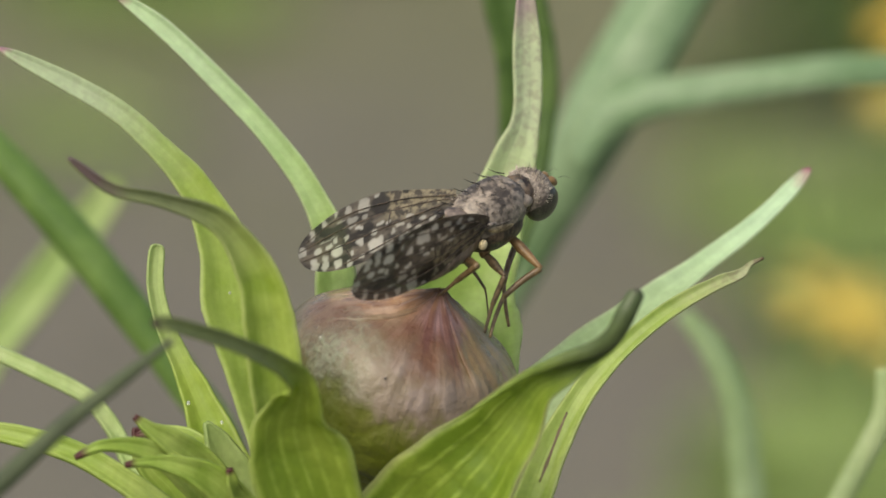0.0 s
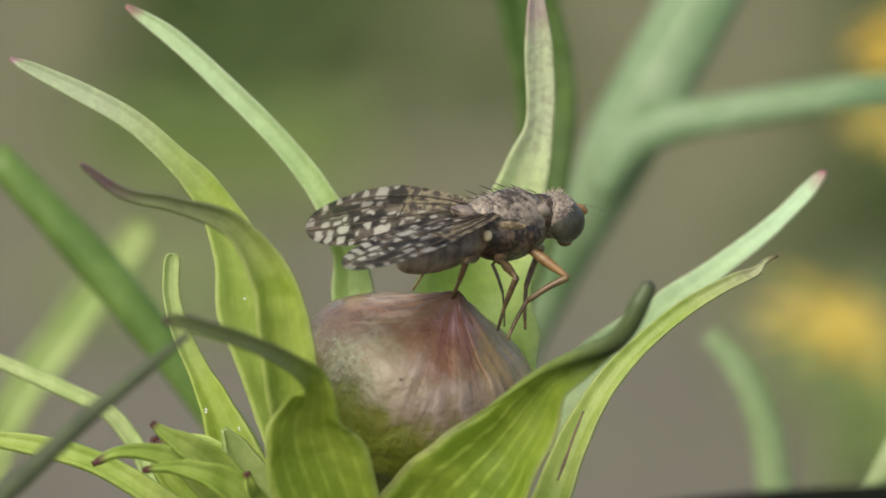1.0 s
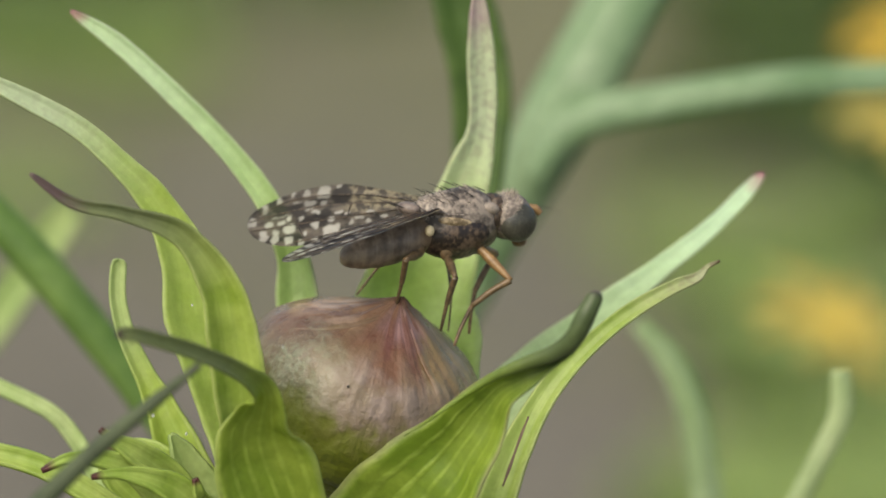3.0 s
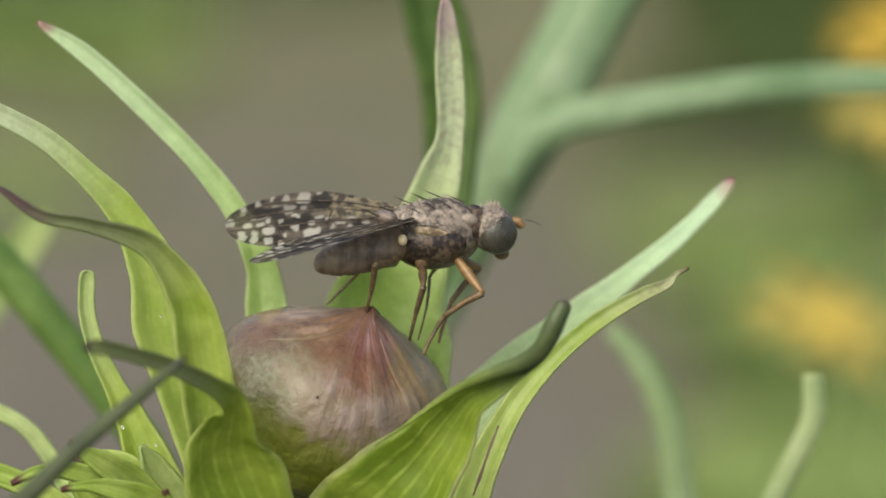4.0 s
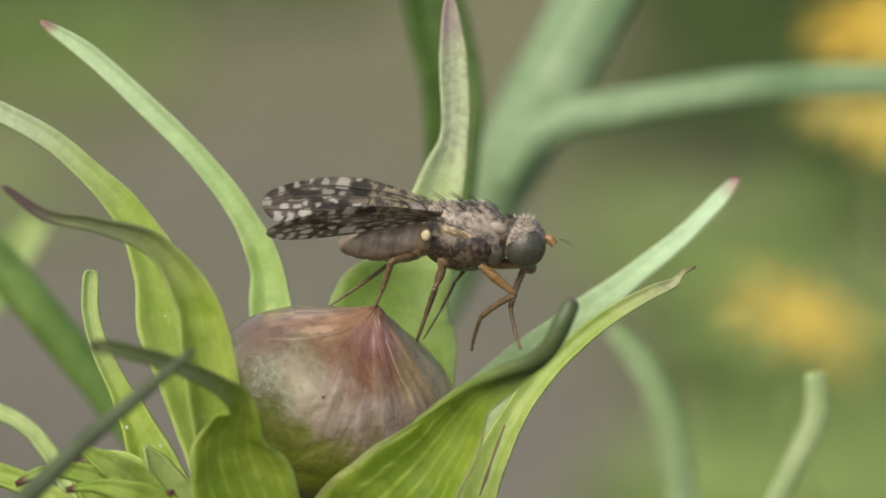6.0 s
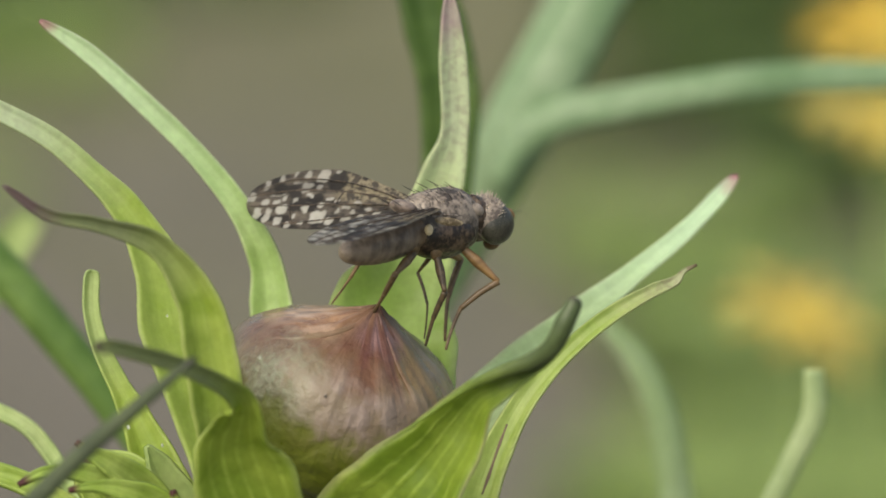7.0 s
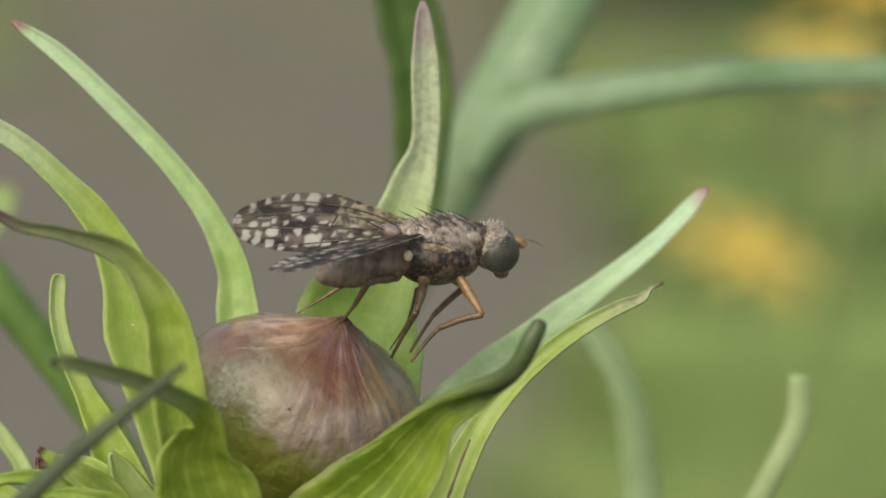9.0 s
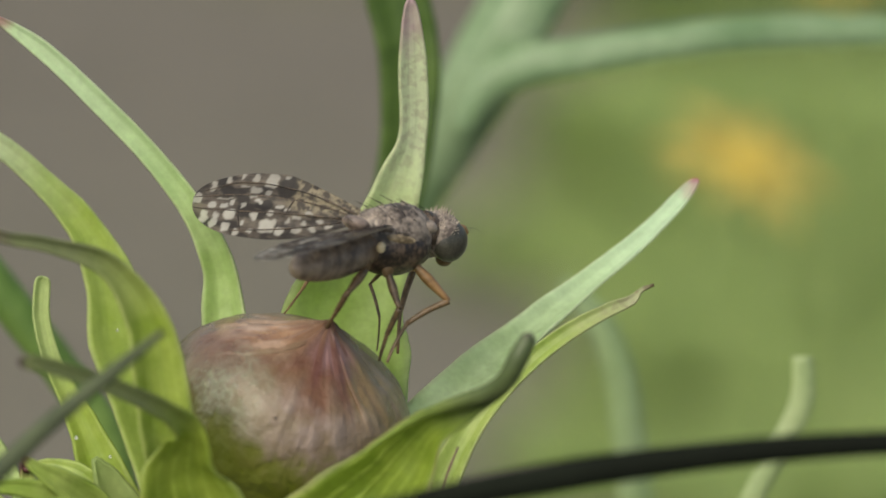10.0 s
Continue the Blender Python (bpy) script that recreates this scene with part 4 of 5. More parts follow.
def make_fly():
    thing = tagged(empty("fruit_fly"), "small grey-brown fruit fly with dark pale-spotted wings, on the bud", "fly")
    thing.scale = (1.05, 1.05, 1.05)

    def hump(p):
        q = Vector([math.copysign(abs(c) ** 0.86, c) for c in p])
        return Vector((q.x * 0.94, q.y * (1 - 0.05 * max(p.x, 0)) * 0.95, q.z * (1 + 0.06 * p.x) * 0.95 + 0.05 * math.sin(p.x * 5) * max(p.z, 0)))

    thorax = part("thorax", blob((-0.04, 0, 0.02), (0.86, 0.54, 0.60), (0, 4, 0), 32, 20, hump), CUTICLE, thing)
    part("flank", blob((-0.10, 0, -0.20), (0.74, 0.55, 0.49), (0, 4, 0)), FLANK, thorax, "glossy dark brown flank")
    part("shield", blob((0.04, 0, 0.10), (0.66, 0.44, 0.50), (0, 6, 0), 28, 16, hump), SHIELD, thorax, "brown dusted back shield")
    part("breast", blob((0.40, 0, -0.26), (0.36, 0.38, 0.30), (0, -20, 0)), OLIVE, thorax, "olive breast")
    part("scutellum", blob((-0.86, 0, 0.28), (0.26, 0.27, 0.13), (0, 20, 0)), SHIELD, thorax)
    for s in (-1, 1):
        part("shoulder", blob((0.52, s * 0.31, 0.20), (0.20, 0.13, 0.12), (0, 20, 0)), CUTICLE, thorax)
        part("side_stripe", blob((-0.14, s * 0.40, 0.02), (0.40, 0.135, 0.12), (0, 10, 0)), TAN, thorax, "tan plate below the wing base")
        for pts in ([(-0.62, 0.43, 0.20), (-0.30, 0.485, 0.16), (0.10, 0.485, 0.13), (0.50, 0.385, 0.10)], [(0.08, 0.485, 0.14), (0.03, 0.445, 0.31), (-0.04, 0.29, 0.49)], [(-0.55, 0.42, 0.24), (-0.50, 0.30, 0.42), (-0.56, 0.10, 0.50)]):
            part("ridge", tube([(x, s * y, z) for x, y, z in pts], [0.012, 0.02, 0.016, 0.008][:len(pts)], 14, 6, True), FACE, thorax, "pale dusted seam")
        part("side_plate", blob((0.08, s * 0.37, -0.18), (0.40, 0.17, 0.27), (0, 12, 0)), FLANK, thorax)
        part("wing_base", blob((-0.46, s * 0.46, 0.22), (0.13, 0.05, 0.04), (0, 15, 0)), FACE, thorax, "pale scaly wing base")
        part("haltere", blob((-0.72, s * 0.54, -0.08), (0.085, 0.07, 0.10)), CREAM, thing, "cream knobbed balancer")
        for x, z in ((-0.80, 0.40), (-0.45, 0.52), (0.1, 0.60), (0.50, 0.50), (-0.15, 0.57)):
            bristle(thorax, (x, s * 0.2, z), (-0.9, s * 0.25, 0.45), 0.30, 0.010)
            bristle(thorax, (x + 0.08, s * 0.38, z - 0.14), (-0.8, s * 0.5, 0.5), 0.26, 0.009)
        bristle(thorax, (-1.02, s * 0.15, 0.32), (-1, s * 0.1, 0.5), 0.42)

    # short pale and dark hairs all over the back and the head
    rnd = random.Random(9)
    for owner, mat, count, length in ((thorax, PALE_HAIR, 130, 0.09), (thorax, BRISTLE, 70, 0.07)):
        bm = bmesh.new()
        for _ in range(count):
            a, e = rnd.uniform(0, 6.283), rnd.uniform(0.05, 1.4)
            d = Vector((math.cos(e) * math.cos(a), math.cos(e) * math.sin(a), math.sin(e)))
            q = hump(d)
            root = pose(-0.04, 0, 0.02, 0, 4, 0) @ Vector((q.x * 0.85, q.y * 0.53, q.z * 0.59))
            tipv = root + Vector((d.x * 0.4 - 0.7, d.y * 0.8, d.z * 0.7 + 0.1)).normalized() * length * rnd.uniform(0.6, 1.3)
            side = (tipv - root).cross(d).normalized() * 0.009
            for w in (side, side.cross((tipv - root).normalized())):
                bm.faces.new([bm.verts.new(c * MM) for c in (root - w, root + w, tipv)])
        part("hairs", bm, mat, owner, "short pale hairs" if mat is PALE_HAIR else "short dark hairs")

    # abdomen of six rings
    rows, uvs = [], []
    for i in range(37):
        u = i / 36
        r = (math.sin(math.pi * min(1, (0.10 + 0.90 * u) ** 0.8)) ** 0.38) if u < 1 else 0.02
        r = max(r, 0.03) * (1 - 0.05 * (abs((u * 6) % 1 - 0.5) > 0.42))
        x, z = -0.52 - 1.74 * u, -0.12 - 0.33 * u - 0.02 * math.sin(u * 3)
        rows.append([Vector((x + 0.12 * r * math.sin(a) * 0.3, 0.46 * r * math.cos(a), z + 0.40 * r * math.sin(a))) * MM for a in [6.28318 * j / 24 for j in range(24)]])
        uvs.append([(j / 24, u) for j in range(25)])
    part("abdomen", surface(rows, True, uvs), RINGED, thing, "plump grey-brown ringed abdomen")
    part("neck", tube([(0.60, 0, 0.08), (1.0, 0, 0.02)], [0.38, 0.34], 6, 10, True), FLANK, thing)

    head = part("head", blob((-0.02, 0, 0.03), (0.42, 0.48, 0.42), (0, 34, 0)), FACE, thing, "pale dusted head")
    head.matrix_basis = pose(1.02 * MM, 0, -0.03 * MM, 0, 6, 0)
    for s in (-1, 1):
        part("eye", blob((0.06, s * 0.27, -0.07), (0.35, 0.25, 0.365), (0, 25, 0)), EYE, head, "large grey-green compound eye")
        part("antenna", tube([(0.34, s * 0.09, 0.18), (0.45, s * 0.09, 0.16), (0.55, s * 0.10, 0.08)], [0.055, 0.085, 0.065], 12, 8, True), ORANGE, head, "stubby orange antenna")
        part("arista", tube([(0.62, s * 0.11, 0.19), (0.76, s * 0.14, 0.18), (0.92, s * 0.16, 0.09)], [0.005, 0.003, 0.0015], 8, 5, True), BRISTLE, head)
        for x, z in ((0.02, 0.44),):
            bristle(head, (x, s * 0.14, z), (0.1 - x * 0.2, s * 0.2, 1), 0.12, 0.007)
    bm = bmesh.new()
    for _ in range(110):
        a, e = rnd.uniform(0.5, 5.8), rnd.uniform(0.1, 1.5)
        d = Vector((-abs(math.cos(e) * math.cos(a)) * 0.9 + 0.25, math.cos(e) * math.sin(a), math.sin(e))).normalized()
        root = Vector((d.x * 0.42 - 0.02, d.y * 0.46, d.z * 0.42 + 0.03))
        tipv = root + (d + Vector((0.2, 0, 0.3))).normalized() * rnd.uniform(0.05, 0.12)
        side = (tipv - root).cross(Vector((0.3, 1, 0.2))).normalized() * 0.010
        for w in (side, side.cross((tipv - root).normalized())):
            bm.faces.new([bm.verts.new(c * MM) for c in (root - w, root + w, tipv)])
    part("hairs", bm, PALE_HAIR, head, "short pale hairs")
    part("mouth", blob((0.20, 0, -0.42), (0.14, 0.16, 0.12)), DULL_LEG, head)

    # pale windows of the wing, cell row by cell row: along, across, half length, half width
    windows = {
        "front": [(3.16, 0.30, 0.09, 0.12), (2.94, 0.03, 0.05, 0.15), (2.67, -0.15, 0.04, 0.09), (2.41, -0.24, 0.04, 0.11), (2.17, -0.22, 0.06, 0.10), (1.84, -0.21, 0.13, 0.15), (1.56, -0.31, 0.05, 0.05)],
        "second": [(2.08, 0.01, 0.12, 0.08), (1.84, 0.05, 0.08, 0.06), (2.32, -0.02, 0.09, 0.03), (2.61, 0.26, 0.20, 0.02), (2.10, 0.17, 0.10, 0.03)],
        "third": [(2.84, 0.42, 0.10, 0.07), (2.61, 0.40, 0.06, 0.05), (2.47, 0.34, 0.05, 0.05), (2.22, 0.36, 0.07, 0.07), (1.67, 0.46, 0.06, 0.06), (1.54, 0.30, 0.07, 0.05), (1.96, 0.25, 0.08, 0.03), (1.38, 0.36, 0.05, 0.04)],
        "hind": [(2.93, 0.68, 0.085, 0.15), (2.69, 0.73, 0.075, 0.18), (2.45, 0.57, 0.11, 0.10), (2.42, 0.83, 0.085, 0.12), (1.94, 0.55, 0.08, 0.09), (1.62, 0.73, 0.16, 0.16), (1.92, 0.90, 0.06, 0.06), (1.36, 0.80, 0.09, 0.07), (2.14, 0.70, 0.05, 0.06), (2.17, 0.92, 0.05, 0.07)],
        "root": [(1.14, 0.48, 0.07, 0.06), (0.98, 0.57, 0.06, 0.05), (0.92, 0.38, 0.08, 0.04), (1.06, 0.75, 0.10, 0.06), (0.78, 0.66, 0.09, 0.05), (0.67, 0.50, 0.07, 0.04), (0.50, 0.57, 0.08, 0.04), (1.28, 0.56, 0.05, 0.05)],
    }
    strength = {"front": 0.6, "second": 0.5, "third": 0.8, "hind": 0.84, "root": 0.6}

    def soft_step(x, lo, hi):
        k = min(1.0, max(0.0, (x - lo) / (hi - lo)))
        return k * k * (3 - 2 * k)

    def pigment(u, v):
        """How pale, how tan and how black the wing is at a place."""
        wu = u + 0.06 * noise.noise(Vector((u * 8, v * 8, 1.3)))
        wv = v + 0.06 * noise.noise(Vector((u * 8, v * 8, 5.7)))
        pale = 0.0
        for row, cells in windows.items():
            for cu, cv, a, c in cells:
                d = (abs(wu - cu) / (a * 0.9)) ** 3.2 + (abs(wv - cv) / (c * 0.9)) ** 3.2
                if d < 4:
                    pale = max(pale, strength[row] * soft_step(d, 1.6, 0.5))
        root = soft_step(wu, 1.62, 1.15) * soft_step(wv, 0.46, 0.22)
        spot = max(soft_step(math.hypot((wu - cu) / a, (wv - cv) / c), 1.15, 0.85) for cu, cv, a, c in ((1.50, -0.10, 0.20, 0.24), (0.98, -0.24, 0.07, 0.09), (2.55, 0.10, 0.28, 0.09), (1.84, 0.30, 0.16, 0.11), (2.80, -0.08, 0.10, 0.10)))
        return pale, root, spot * 0.9

    def wing(sign):
        rows, uvs, marks = [], [], []
        steps, across = 120, 52
        for i in range(steps + 1):
            u = i / steps
            end = math.sqrt(max(0.0004, 1 - max(0.0, (u - 0.60) / 0.40) ** 2.3))
            front = (0.56 + 0.10 * math.sin(math.pi * min(1.0, u * 1.15))) * min(1.0, 0.2 + u * 1.7) ** 0.7 * end
            back = (0.08 + 0.64 * math.sin(min(1.0, u / 0.55) * 1.5708) ** 0.8) * end
            row, uvr = [], []
            for j in range(across + 1):
                v = j / across
                y = front - (front + back) * v
                lift = 0.014 * math.sin(v * 19 + u * 3) * (1 - u * 0.5) * math.sin(math.pi * u) + 0.05 * math.sin(u * 3.1)
                row.append(Vector((-3.25 * u, sign * y, lift)) * MM)
                uvr.append((3.25 * u, 0.3 - y))
                marks.append(pigment(3.25 * u, 0.3 - y))
            rows.append(row)
            uvs.append(uvr)
        bm = surface(rows, False, uvs)
        for k, name in enumerate(("window", "root", "black")):
            layer = bm.verts.layers.float.new(name)
            for vert, mark in zip(bm.verts, marks):
                vert[layer] = mark[k]
        bmesh.ops.solidify(bm, geom=bm.faces[:], thickness=0.000012)
        w = part("wing", bm, WING, thing, "smoky dark wing with pale windows")
        for pts in ([(0, 0.06), (-1.2, 0.36), (-2.4, 0.40), (-3.05, 0.15)], [(0, 0), (-1.0, 0.15), (-2.2, 0.16), (-3.22, 0.0)],
                    [(-0.2, -0.05), (-1.2, -0.12), (-2.4, -0.2), (-3.15, -0.22)], [(-0.3, -0.15), (-1.2, -0.42), (-2.3, -0.62)],
                    [(-1.30, 0.16), (-1.34, 0.0), (-1.36, -0.13)], [(-2.30, -0.19), (-2.20, -0.40), (-2.10, -0.60)]):
            part("vein", tube([(x, sign * y, 0.05 * math.sin(-x / 3.25 * 3.1) + 0.012) for x, y in pts], [0.013, 0.011, 0.009, 0.007][:len(pts)], 20, 5, True), FLANK, w)
        return w

    wings = {"far": wing(1), "near": wing(-1)}

    def leg(thick, mats, l1, l2, kink):
        f = part("femur", tube([(0, 0, 0), (l1 * 0.4, 0, 0), (l1, 0, 0)], [thick * 0.75, thick, thick * 0.52], 16, 10, True), mats[0], thing)
        slim = min(thick, 0.09)
        t = part("tibia", tube([(0, 0, 0), (l2 * 0.25, 0, -kink * 0.6), (l2 * 0.52, 0, -kink)], [slim * 0.72, slim * 0.66, slim * 0.56], 12, 8, True), mats[1], f)
        part("tarsus", tube([(l2 * 0.51, 0, -kink), (l2 * 0.62, 0, -kink * 0.85), (l2 * 0.85, 0, -kink * 0.4), (l2, 0, 0)], [slim * 0.46, slim * 0.42, slim * 0.38, slim * 0.30], 16, 6, True), mats[1], t)
        return f, t

    def limb(hip, thick, mats, l1, l2):
        part("coxa", blob((hip[0], hip[1] * 0.95, hip[2] + 0.12), (0.13, 0.10, 0.20), (0, 10, 0), 14, 10), ORANGE if thick > 0.1 else DULL_LEG, thing)
        return hip, leg(thick, mats, l1, l2, 0.24 if hip[0] > 0 else 0.05), l1, l2

    legs = {
        "front_near": limb((0.30, -0.28, -0.50), 0.100, (ORANGE, DULL_LEG), 0.85, 1.55),
        "front_far": limb((0.30, 0.28, -0.50), 0.115, (ORANGE, DULL_LEG), 0.85, 1.55),
        "mid_near": limb((-0.34, -0.32, -0.60), 0.085, (DARK_LEG, DARK_LEG), 0.66, 1.08),
        "mid_far": limb((0.10, 0.28, -0.58), 0.045, (DARK_LEG, DARK_LEG), 0.75, 1.20),
        "hind_near": limb((-0.85, -0.30, -0.50), 0.085, (DULL_LEG, DULL_LEG), 0.72, 1.15),
        "hind_far": limb((-0.85, 0.30, -0.48), 0.06, (DULL_LEG, DULL_LEG), 0.80, 1.25),
    }
    for _, (f, t), _, _ in legs.values():
        f["label"] = "thin amber leg"
    return thing, wings, legs


fly, WINGS, LEGS = make_fly()


def motions():
    # the rolled leaf swings aside at the end: seconds, tilt, turn
    hinge = BASE @ at(-3.82, -3.90, -3.31)
    swing = [(0, 0, 0), (8.2, 0, 0), (9.0, 0.5, -2.5), (9.4, 0.5, -3.0), (9.6, -3.0, -6.0), (9.8, -3.8, -8.8), (10, -3.8, -8.6)]
    walk(leaves[4], [(t, Matrix.Translation(hinge) @ pose(0, 0, 0, rx, 0, rz) @ Matrix.Translation(-hinge)) for t, rx, rz in swing])

    # body: seconds, place of the thorax, roll, pitch, yaw
    body = [
        (0, (-0.45, 0.15, 0.26), 30.0, -22.1, 43.5),
        (0.5, (-0.36, 0.15, 0.20), 30.0, -20.3, 43.0),
        (0.9, (-0.34, 0.15, 0.18), 29.0, -19.4, 41.7),
        (1, (-0.38, 0.15, 0.11), 8.0, -8.0, 31.0),
        (1.5, (-0.40, 0.15, 0.25), 6.0, -7.1, 33.9),
        (1.6, (-0.36, 0.15, 0.23), 5.6, -6.5, 31.8),
        (2, (-0.20, 0.15, 0.12), 4.0, -4.4, 22.7),
        (2.5, (-0.23, 0.15, 0.17), 4.0, -4.8, 20.8),
        (3.8, (-0.34, 0.15, 0.34), 4.0, -6.2, 19.8),
        (4, (-0.08, 0.15, 0.23), 4.0, -3.3, 11.3),
        (4.5, (-0.33, 0.15, 0.34), 4.0, -5.4, 31.2),
        (5, (-0.42, 0.15, 0.20), 3.0, -0.3, 42.4),
        (5.3, (-0.03, 0.15, 0.12), 3.0, 2.8, 15.1),
        (5.4, (0.38, 0.15, 0.03), 3.0, 8.5, -4.7),
        (5.5, (0.57, 0.15, -0.01), 3.0, 11.1, -9.1),
        (5.6, (0.55, 0.15, -0.03), 3.0, 10.7, -3.7),
        (5.7, (0.54, 0.15, 0.01), 3.0, 10.8, -8.3),
        (6.8, (-0.12, 0.15, 0.38), 5.0, -2.4, 38.5),
        (7, (-0.11, 0.15, 0.38), 5.0, -2.7, 39.0),
        (7.5, (0.08, 0.15, 0.29), 5.0, -3.3, 35.9),
        (8, (0.11, 0.15, 0.30), 5.0, -4.0, 34.6),
        (8.5, (0.14, 0.15, 0.31), 5.0, -4.4, 32.7),
        (9, (0.45, 0.15, 0.13), 5.0, -1.5, 16.2),
        (9.4, (0.05, 0.15, 0.29), 4.0, -0.5, 35.5),
        (9.5, (-0.07, 0.15, 0.36), 4.0, -1.9, 35.6),
        (9.6, (-0.20, 0.15, 0.34), 4.0, -1.1, 38.5),
        (9.7, (-0.26, 0.15, 0.37), 4.0, -2.1, 36.3),
        (10, (-0.16, 0.15, 0.35), 4.0, -1.1, 39.1),
    ]
    poses = [(t, PLAN @ pose(p[0] * MM, p[1] * MM, p[2] * MM, rx, ry, rz)) for t, p, rx, ry, rz in body]
    walk(fly, poses)
    # wings: seconds and turn at the hinge
    far_wing = [
        (0, 22.1, -35.3, -54.2),
        (0.5, 25.2, -33.4, -55.6),
        (0.7, 26.4, -32.6, -56.1),
        (0.9, 26.6, -31.6, -56.4),
        (1, 38.7, -6.9, -52.9),
        (1.5, 40.7, -7.4, -56.6),
        (1.6, 41.5, -6.5, -53.9),
        (2, 38.5, -1.5, -50.6),
        (2.5, 45.4, -1.5, -38.1),
        (3.8, 39.8, -1.9, -23.8),
        (4, 39.9, -1.0, -17.8),
        (4.5, 37.9, -5.6, -54.7),
        (5, 45.7, -1.5, -74.2),
        (5.3, 53.6, -1.6, -21.2),
        (5.4, 44.3, -0.1, 7.4),
        (5.5, 37.2, 0.8, 10.4),
        (5.6, 42.6, -1.2, 3.3),
        (5.7, 39.8, -2.3, 6.2),
        (6.8, 52.8, -2.1, -68.7),
        (7, 47.3, -1.4, -68.5),
        (7.5, 51.5, 1.6, -63.3),
        (8, 53.5, -2.2, -66.6),
        (8.5, 55.3, 7.7, -55.1),
        (9, 44.8, -0.0, -33.3),
        (9.4, 53.8, 0.5, -51.6),
        (9.5, 52.5, 12.2, -64.6),
        (9.6, 51.1, -1.5, -65.8),
        (9.7, 49.6, -1.8, -67.1),
        (10, 51.1, 1.0, -64.3),
    ]
    near_wing = [
        (0, 87.8, -2.7, -3.9),
        (0.5, 87.9, -2.4, -3.9),
        (0.9, 89.9, -1.0, -1.6),
        (1, 8.1, -9.8, 5.0),
        (1.5, -3.7, -11.4, -0.1),
        (1.6, -3.2, -11.6, 1.6),
        (2, -3.8, -10.0, 1.8),
        (2.5, -2.8, -11.1, 7.7),
        (3.8, 0.4, -10.0, 13.6),
        (4, 1.0, -9.8, 15.7),
        (4.5, -2.9, -11.1, 6.3),
        (5, -2.0, -10.6, 3.6),
        (5.3, -8.2, -9.5, 6.3),
        (5.5, -33.1, -7.2, 12.0),
        (5.7, -34.9, -8.2, 22.6),
        (6.8, -1.7, -10.7, 7.2),
        (7, -1.1, -7.5, 11.5),
        (7.5, -5.3, -8.8, 11.5),
        (8, -5.7, -8.3, 15.6),
        (8.5, -6.4, -5.3, 15.3),
        (9, -1.5, -8.4, 22.4),
        (9.4, -0.9, -10.3, 14.1),
        (9.5, -2.6, 1.2, 22.4),
        (9.6, -6.2, -3.7, 23.4),
        (9.7, -7.2, -3.5, 23.2),
        (10, -7.6, -6.7, 9.8),
    ]
    walk(WINGS["far"], [(t, pose(-0.50 * MM, 0.40 * MM, 0.30 * MM, *turn)) for t, *turn in far_wing])
    walk(WINGS["near"], [(t, pose(-0.50 * MM, -0.42 * MM, 0.28 * MM, *turn)) for t, *turn in near_wing])
    # feet: they stay on the bud while the body sways, but for the front pair, which reaches out for a moment
    feet = {
        "hind_near": [(0, (-1.42, -0.35, -1.40))],
        "mid_near": [(0, (-0.48, -0.20, -2.00)), (0.9, (-0.48, -0.20, -2.00)), (1.1, (-0.58, -0.35, -1.82)), (5.7, (-0.58, -0.35, -1.82)), (7, (-0.41, -0.10, -1.96)), (10, (-0.39, -0.10, -1.94))],
        "hind_far": [(0, (-2.17, 0.90, -1.18))],
        "mid_far": [(0, (-0.43, 0.90, -1.84))],
        "front_near": [(0, (-0.38, -0.10, -2.08)), (0.9, (-0.38, -0.10, -2.08)), (1.1, (-0.32, -0.20, -2.10)), (5.2, (-0.32, -0.20, -2.10)), (5.4, (0.48, 0.80, -2.07)), (5.5, (0.65, 1.30, -2.06)), (5.8, (0.65, 1.30, -2.06)), (6.6, (-0.03, -0.10, -2.03)),
                       (9.3, (-0.03, -0.10, -2.03)), (9.5, (0.88, 0.00, -0.54)), (9.7, (0.33, 0.00, -0.71)), (9.9, (-0.24, -0.20, -1.96))],
        "front_far": [(0, (-0.04, 1.00, -1.89)), (5.2, (-0.04, 1.00, -1.89)), (5.4, (1.66, 0.60, -1.80)), (5.5, (1.84, 0.20, -2.02)), (5.8, (1.84, 0.20, -2.02)), (6.6, (-0.04, 1.00, -1.89))],
    }
    bend = {"hind_near": (-0.3, -1, 0.9), "mid_near": (0.1, -1, 0.6), "hind_far": (0.3, 1, 0.4), "mid_far": (0.2, 1, 0.6), "front_near": (1, -0.5, 0.55), "front_far": (1, 0.5, 0.55)}
    times = sorted({t for t, _ in poses} | {t for rows in feet.values() for t, _ in rows} | {5.8, 6.2, 6.6})
    for key, rows in feet.items():
        hip, (femur, tibia), l1, l2 = LEGS[key]
        hip = Vector(hip) * MM
        l1, l2 = l1 * MM, l2 * MM
        upper, lower = [], []
        for t in times:
            scene.frame_set(frame(t))
            inv = fly.matrix_world.inverted()
            if t <= rows[0][0]:
                spot = Vector(rows[0][1])
            elif t >= rows[-1][0]:
                spot = Vector(rows[-1][1])
            else:
                k = max(i for i in range(len(rows)) if rows[i][0] <= t)
                f = (t - rows[k][0]) / (rows[k + 1][0] - rows[k][0])
                spot = Vector(rows[k][1]).lerp(Vector(rows[k + 1][1]), f)
            way = inv @ at(*spot) - hip
            d = min(way.length, (l1 + l2) * 0.995)
            d = max(d, abs(l1 - l2) * 1.02)
            way.normalize()
            pole = Vector(bend[key])
            pole = (pole - way * pole.dot(way)).normalized()
            c = max(-1, min(1, (l1 * l1 + d * d - l2 * l2) / (2 * l1 * d)))
            x = way * c + pole * math.sqrt(1 - c * c)
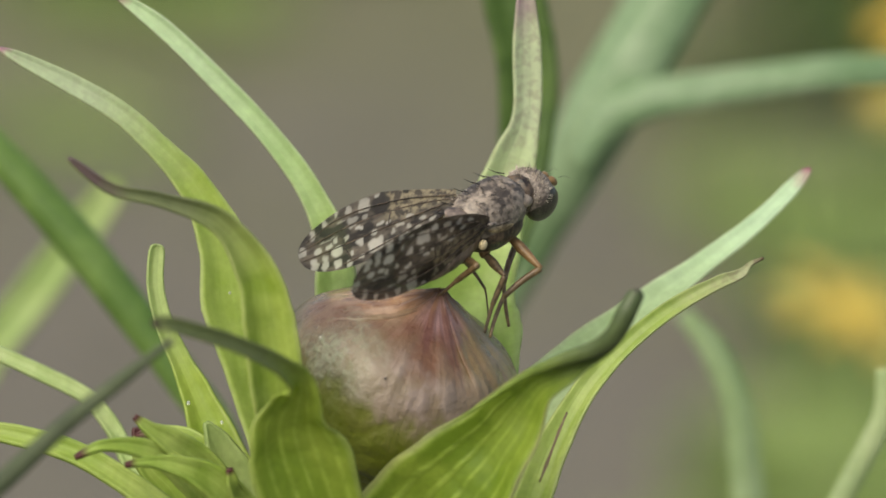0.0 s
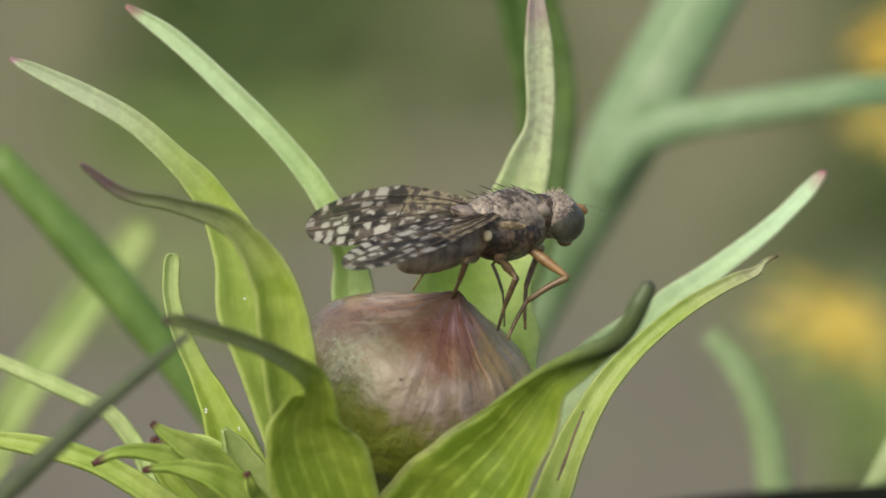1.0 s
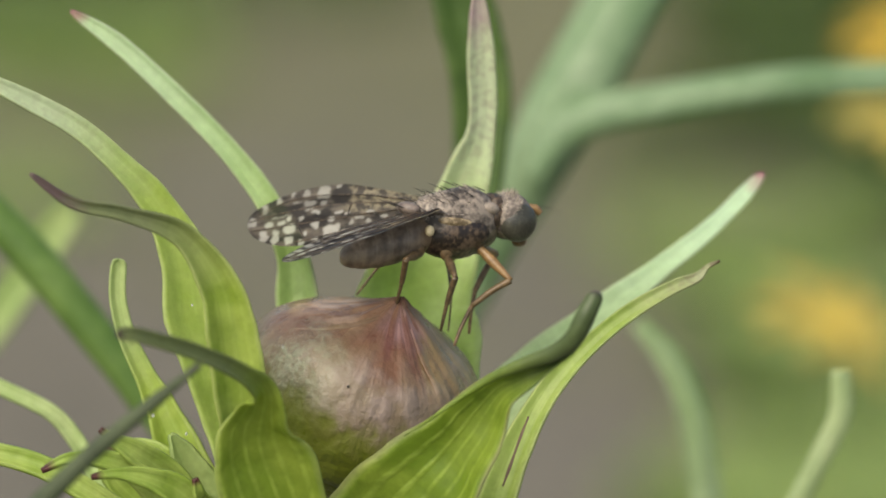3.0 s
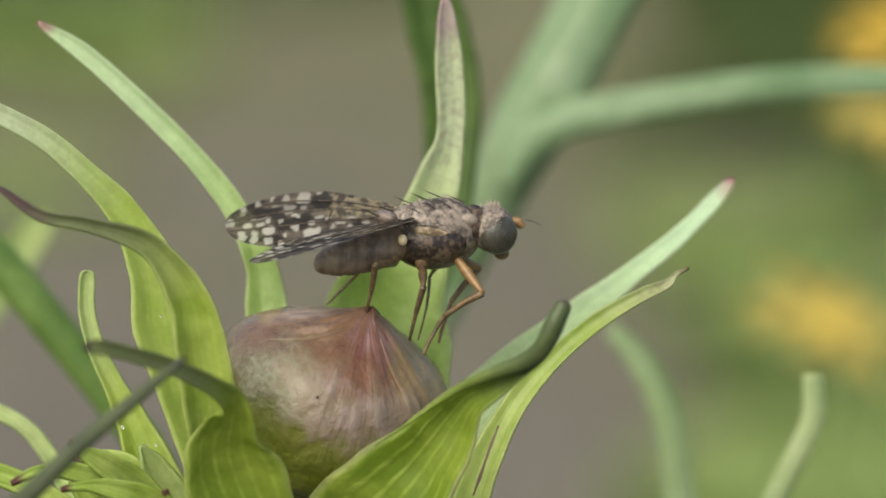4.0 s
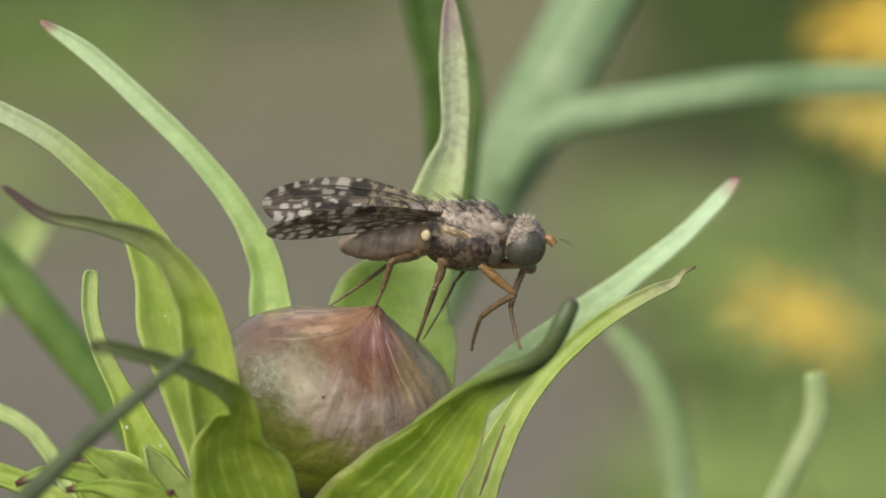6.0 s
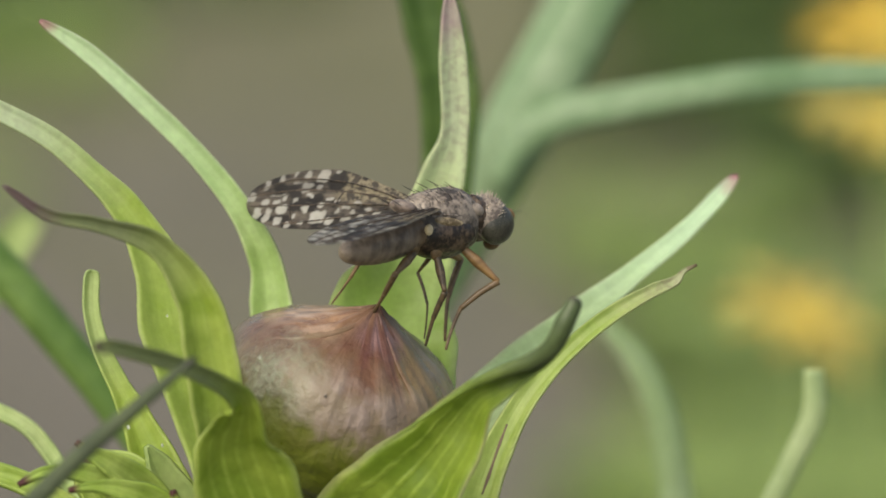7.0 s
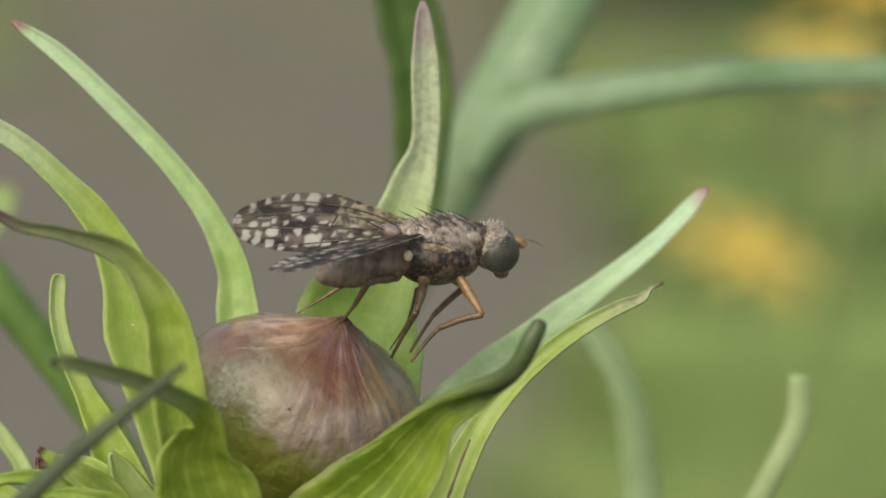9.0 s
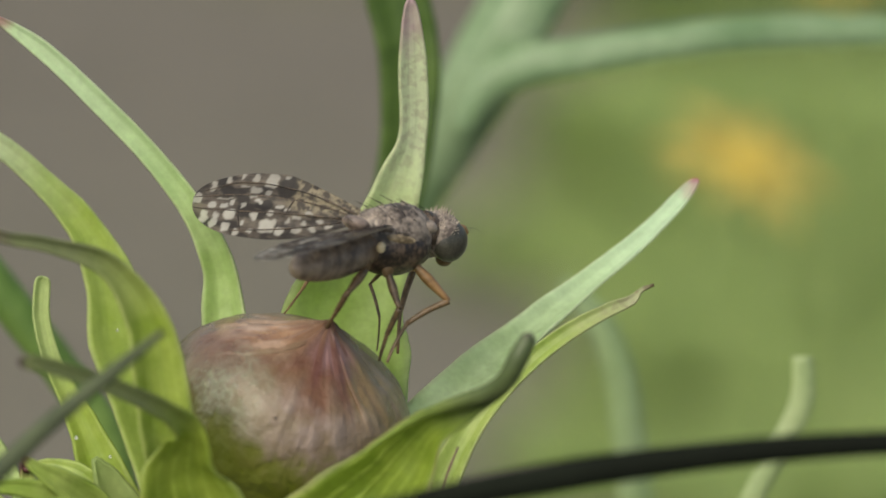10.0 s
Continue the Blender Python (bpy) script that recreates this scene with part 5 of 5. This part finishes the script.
            y = pole.cross(way).normalized()
            z = x.cross(y)
            basis = Matrix((x, y, z)).transposed()
            shin = (way * d - x * l1).normalized()
            local = basis.inverted() @ shin
            upper.append((t, Matrix.Translation(hip) @ basis.to_4x4()))
            lower.append((t, pose(l1, 0, 0, 0, math.degrees(math.atan2(-local.z, local.x)), 0)))
        walk(femur, upper)
        walk(tibia, lower)
    # the needle leaf, a pale stalk and the twig sway
    def sway(thing, rows, rest):
        foot = thing.location.copy()
        walk(thing, [(t, Matrix.Translation(foot + at(*p) - at(*rest))) for t, p in rows])

    sway(needle, [(0, (-5.86, -9.00, -2.06)), (0.5, (-5.76, -9.00, -2.08)), (1, (-5.76, -9.00, -2.03)), (2, (-5.88, -9.00, -2.12)), (2.5, (-5.19, -9.00, -2.39)), (4.5, (-4.44, -9.00, -1.88)), (5.5, (-4.43, -9.00, -1.85)),
                  (7, (-4.49, -9.00, -1.99)), (7.5, (-4.30, -9.00, -2.05)), (8.5, (-4.15, -9.00, -2.04)), (9, (-4.03, -9.00, -1.76)), (9.5, (-4.27, -9.00, -0.95)), (10, (-4.15, -9.00, -0.73))], (-4.44, -9.00, -1.86))
    sway(stalk, [(0, (7.43, 10.00, -2.71)), (8.2, (7.37, 10.00, -2.62)), (9, (7.75, 10.00, -2.61)), (9.5, (7.82, 10.00, -2.67)), (10, (8.00, 10.00, -2.57))], (7.48, 10.00, -2.61))
    sway(twig, [(0, (6.58, -12.00, -4.84)), (0.5, (6.45, -12.00, -4.70)), (1, (6.38, -12.00, -4.74)), (1.5, (6.27, -12.00, -4.69)), (2, (6.23, -12.00, -4.84)), (2.5, (7.08, -12.00, -5.30)), (4.5, (7.64, -12.00, -5.22)),
                (8.5, (8.00, -12.00, -5.14)), (9.2, (8.27, -12.00, -3.97)), (9.5, (8.38, -12.00, -2.91)), (9.8, (8.32, -12.00, -2.38)), (10, (8.29, -12.00, -2.16))], (7.64, -12.00, -5.20))
    # the yellow flowers nod together in the wind
    nod = [(0, (8.69, 70, -2.96)), (0.5, (7.95, 70, -2.50)), (1, (7.09, 70, -1.76)), (1.5, (7.43, 70, -1.98)), (2, (7.94, 70, -1.47)), (2.5, (9.17, 70, -2.53)), (3.8, (9.84, 70, -2.74)), (4.5, (10.20, 70, -2.37)), (5, (9.78, 70, -1.91)), (5.5, (9.37, 70, -2.37)), (7, (10.02, 70, -2.69)), (7.5, (9.43, 70, -2.62)), (8.5, (8.98, 70, -1.44)), (9, (9.07, 70, -2.09)), (9.5, (9.67, 70, -3.27)), (10, (9.33, 70, -2.55))]
    for flower in flowers:
        sway(flower, nod, FLOWER_AT)
    scene.frame_set(1)


motions()
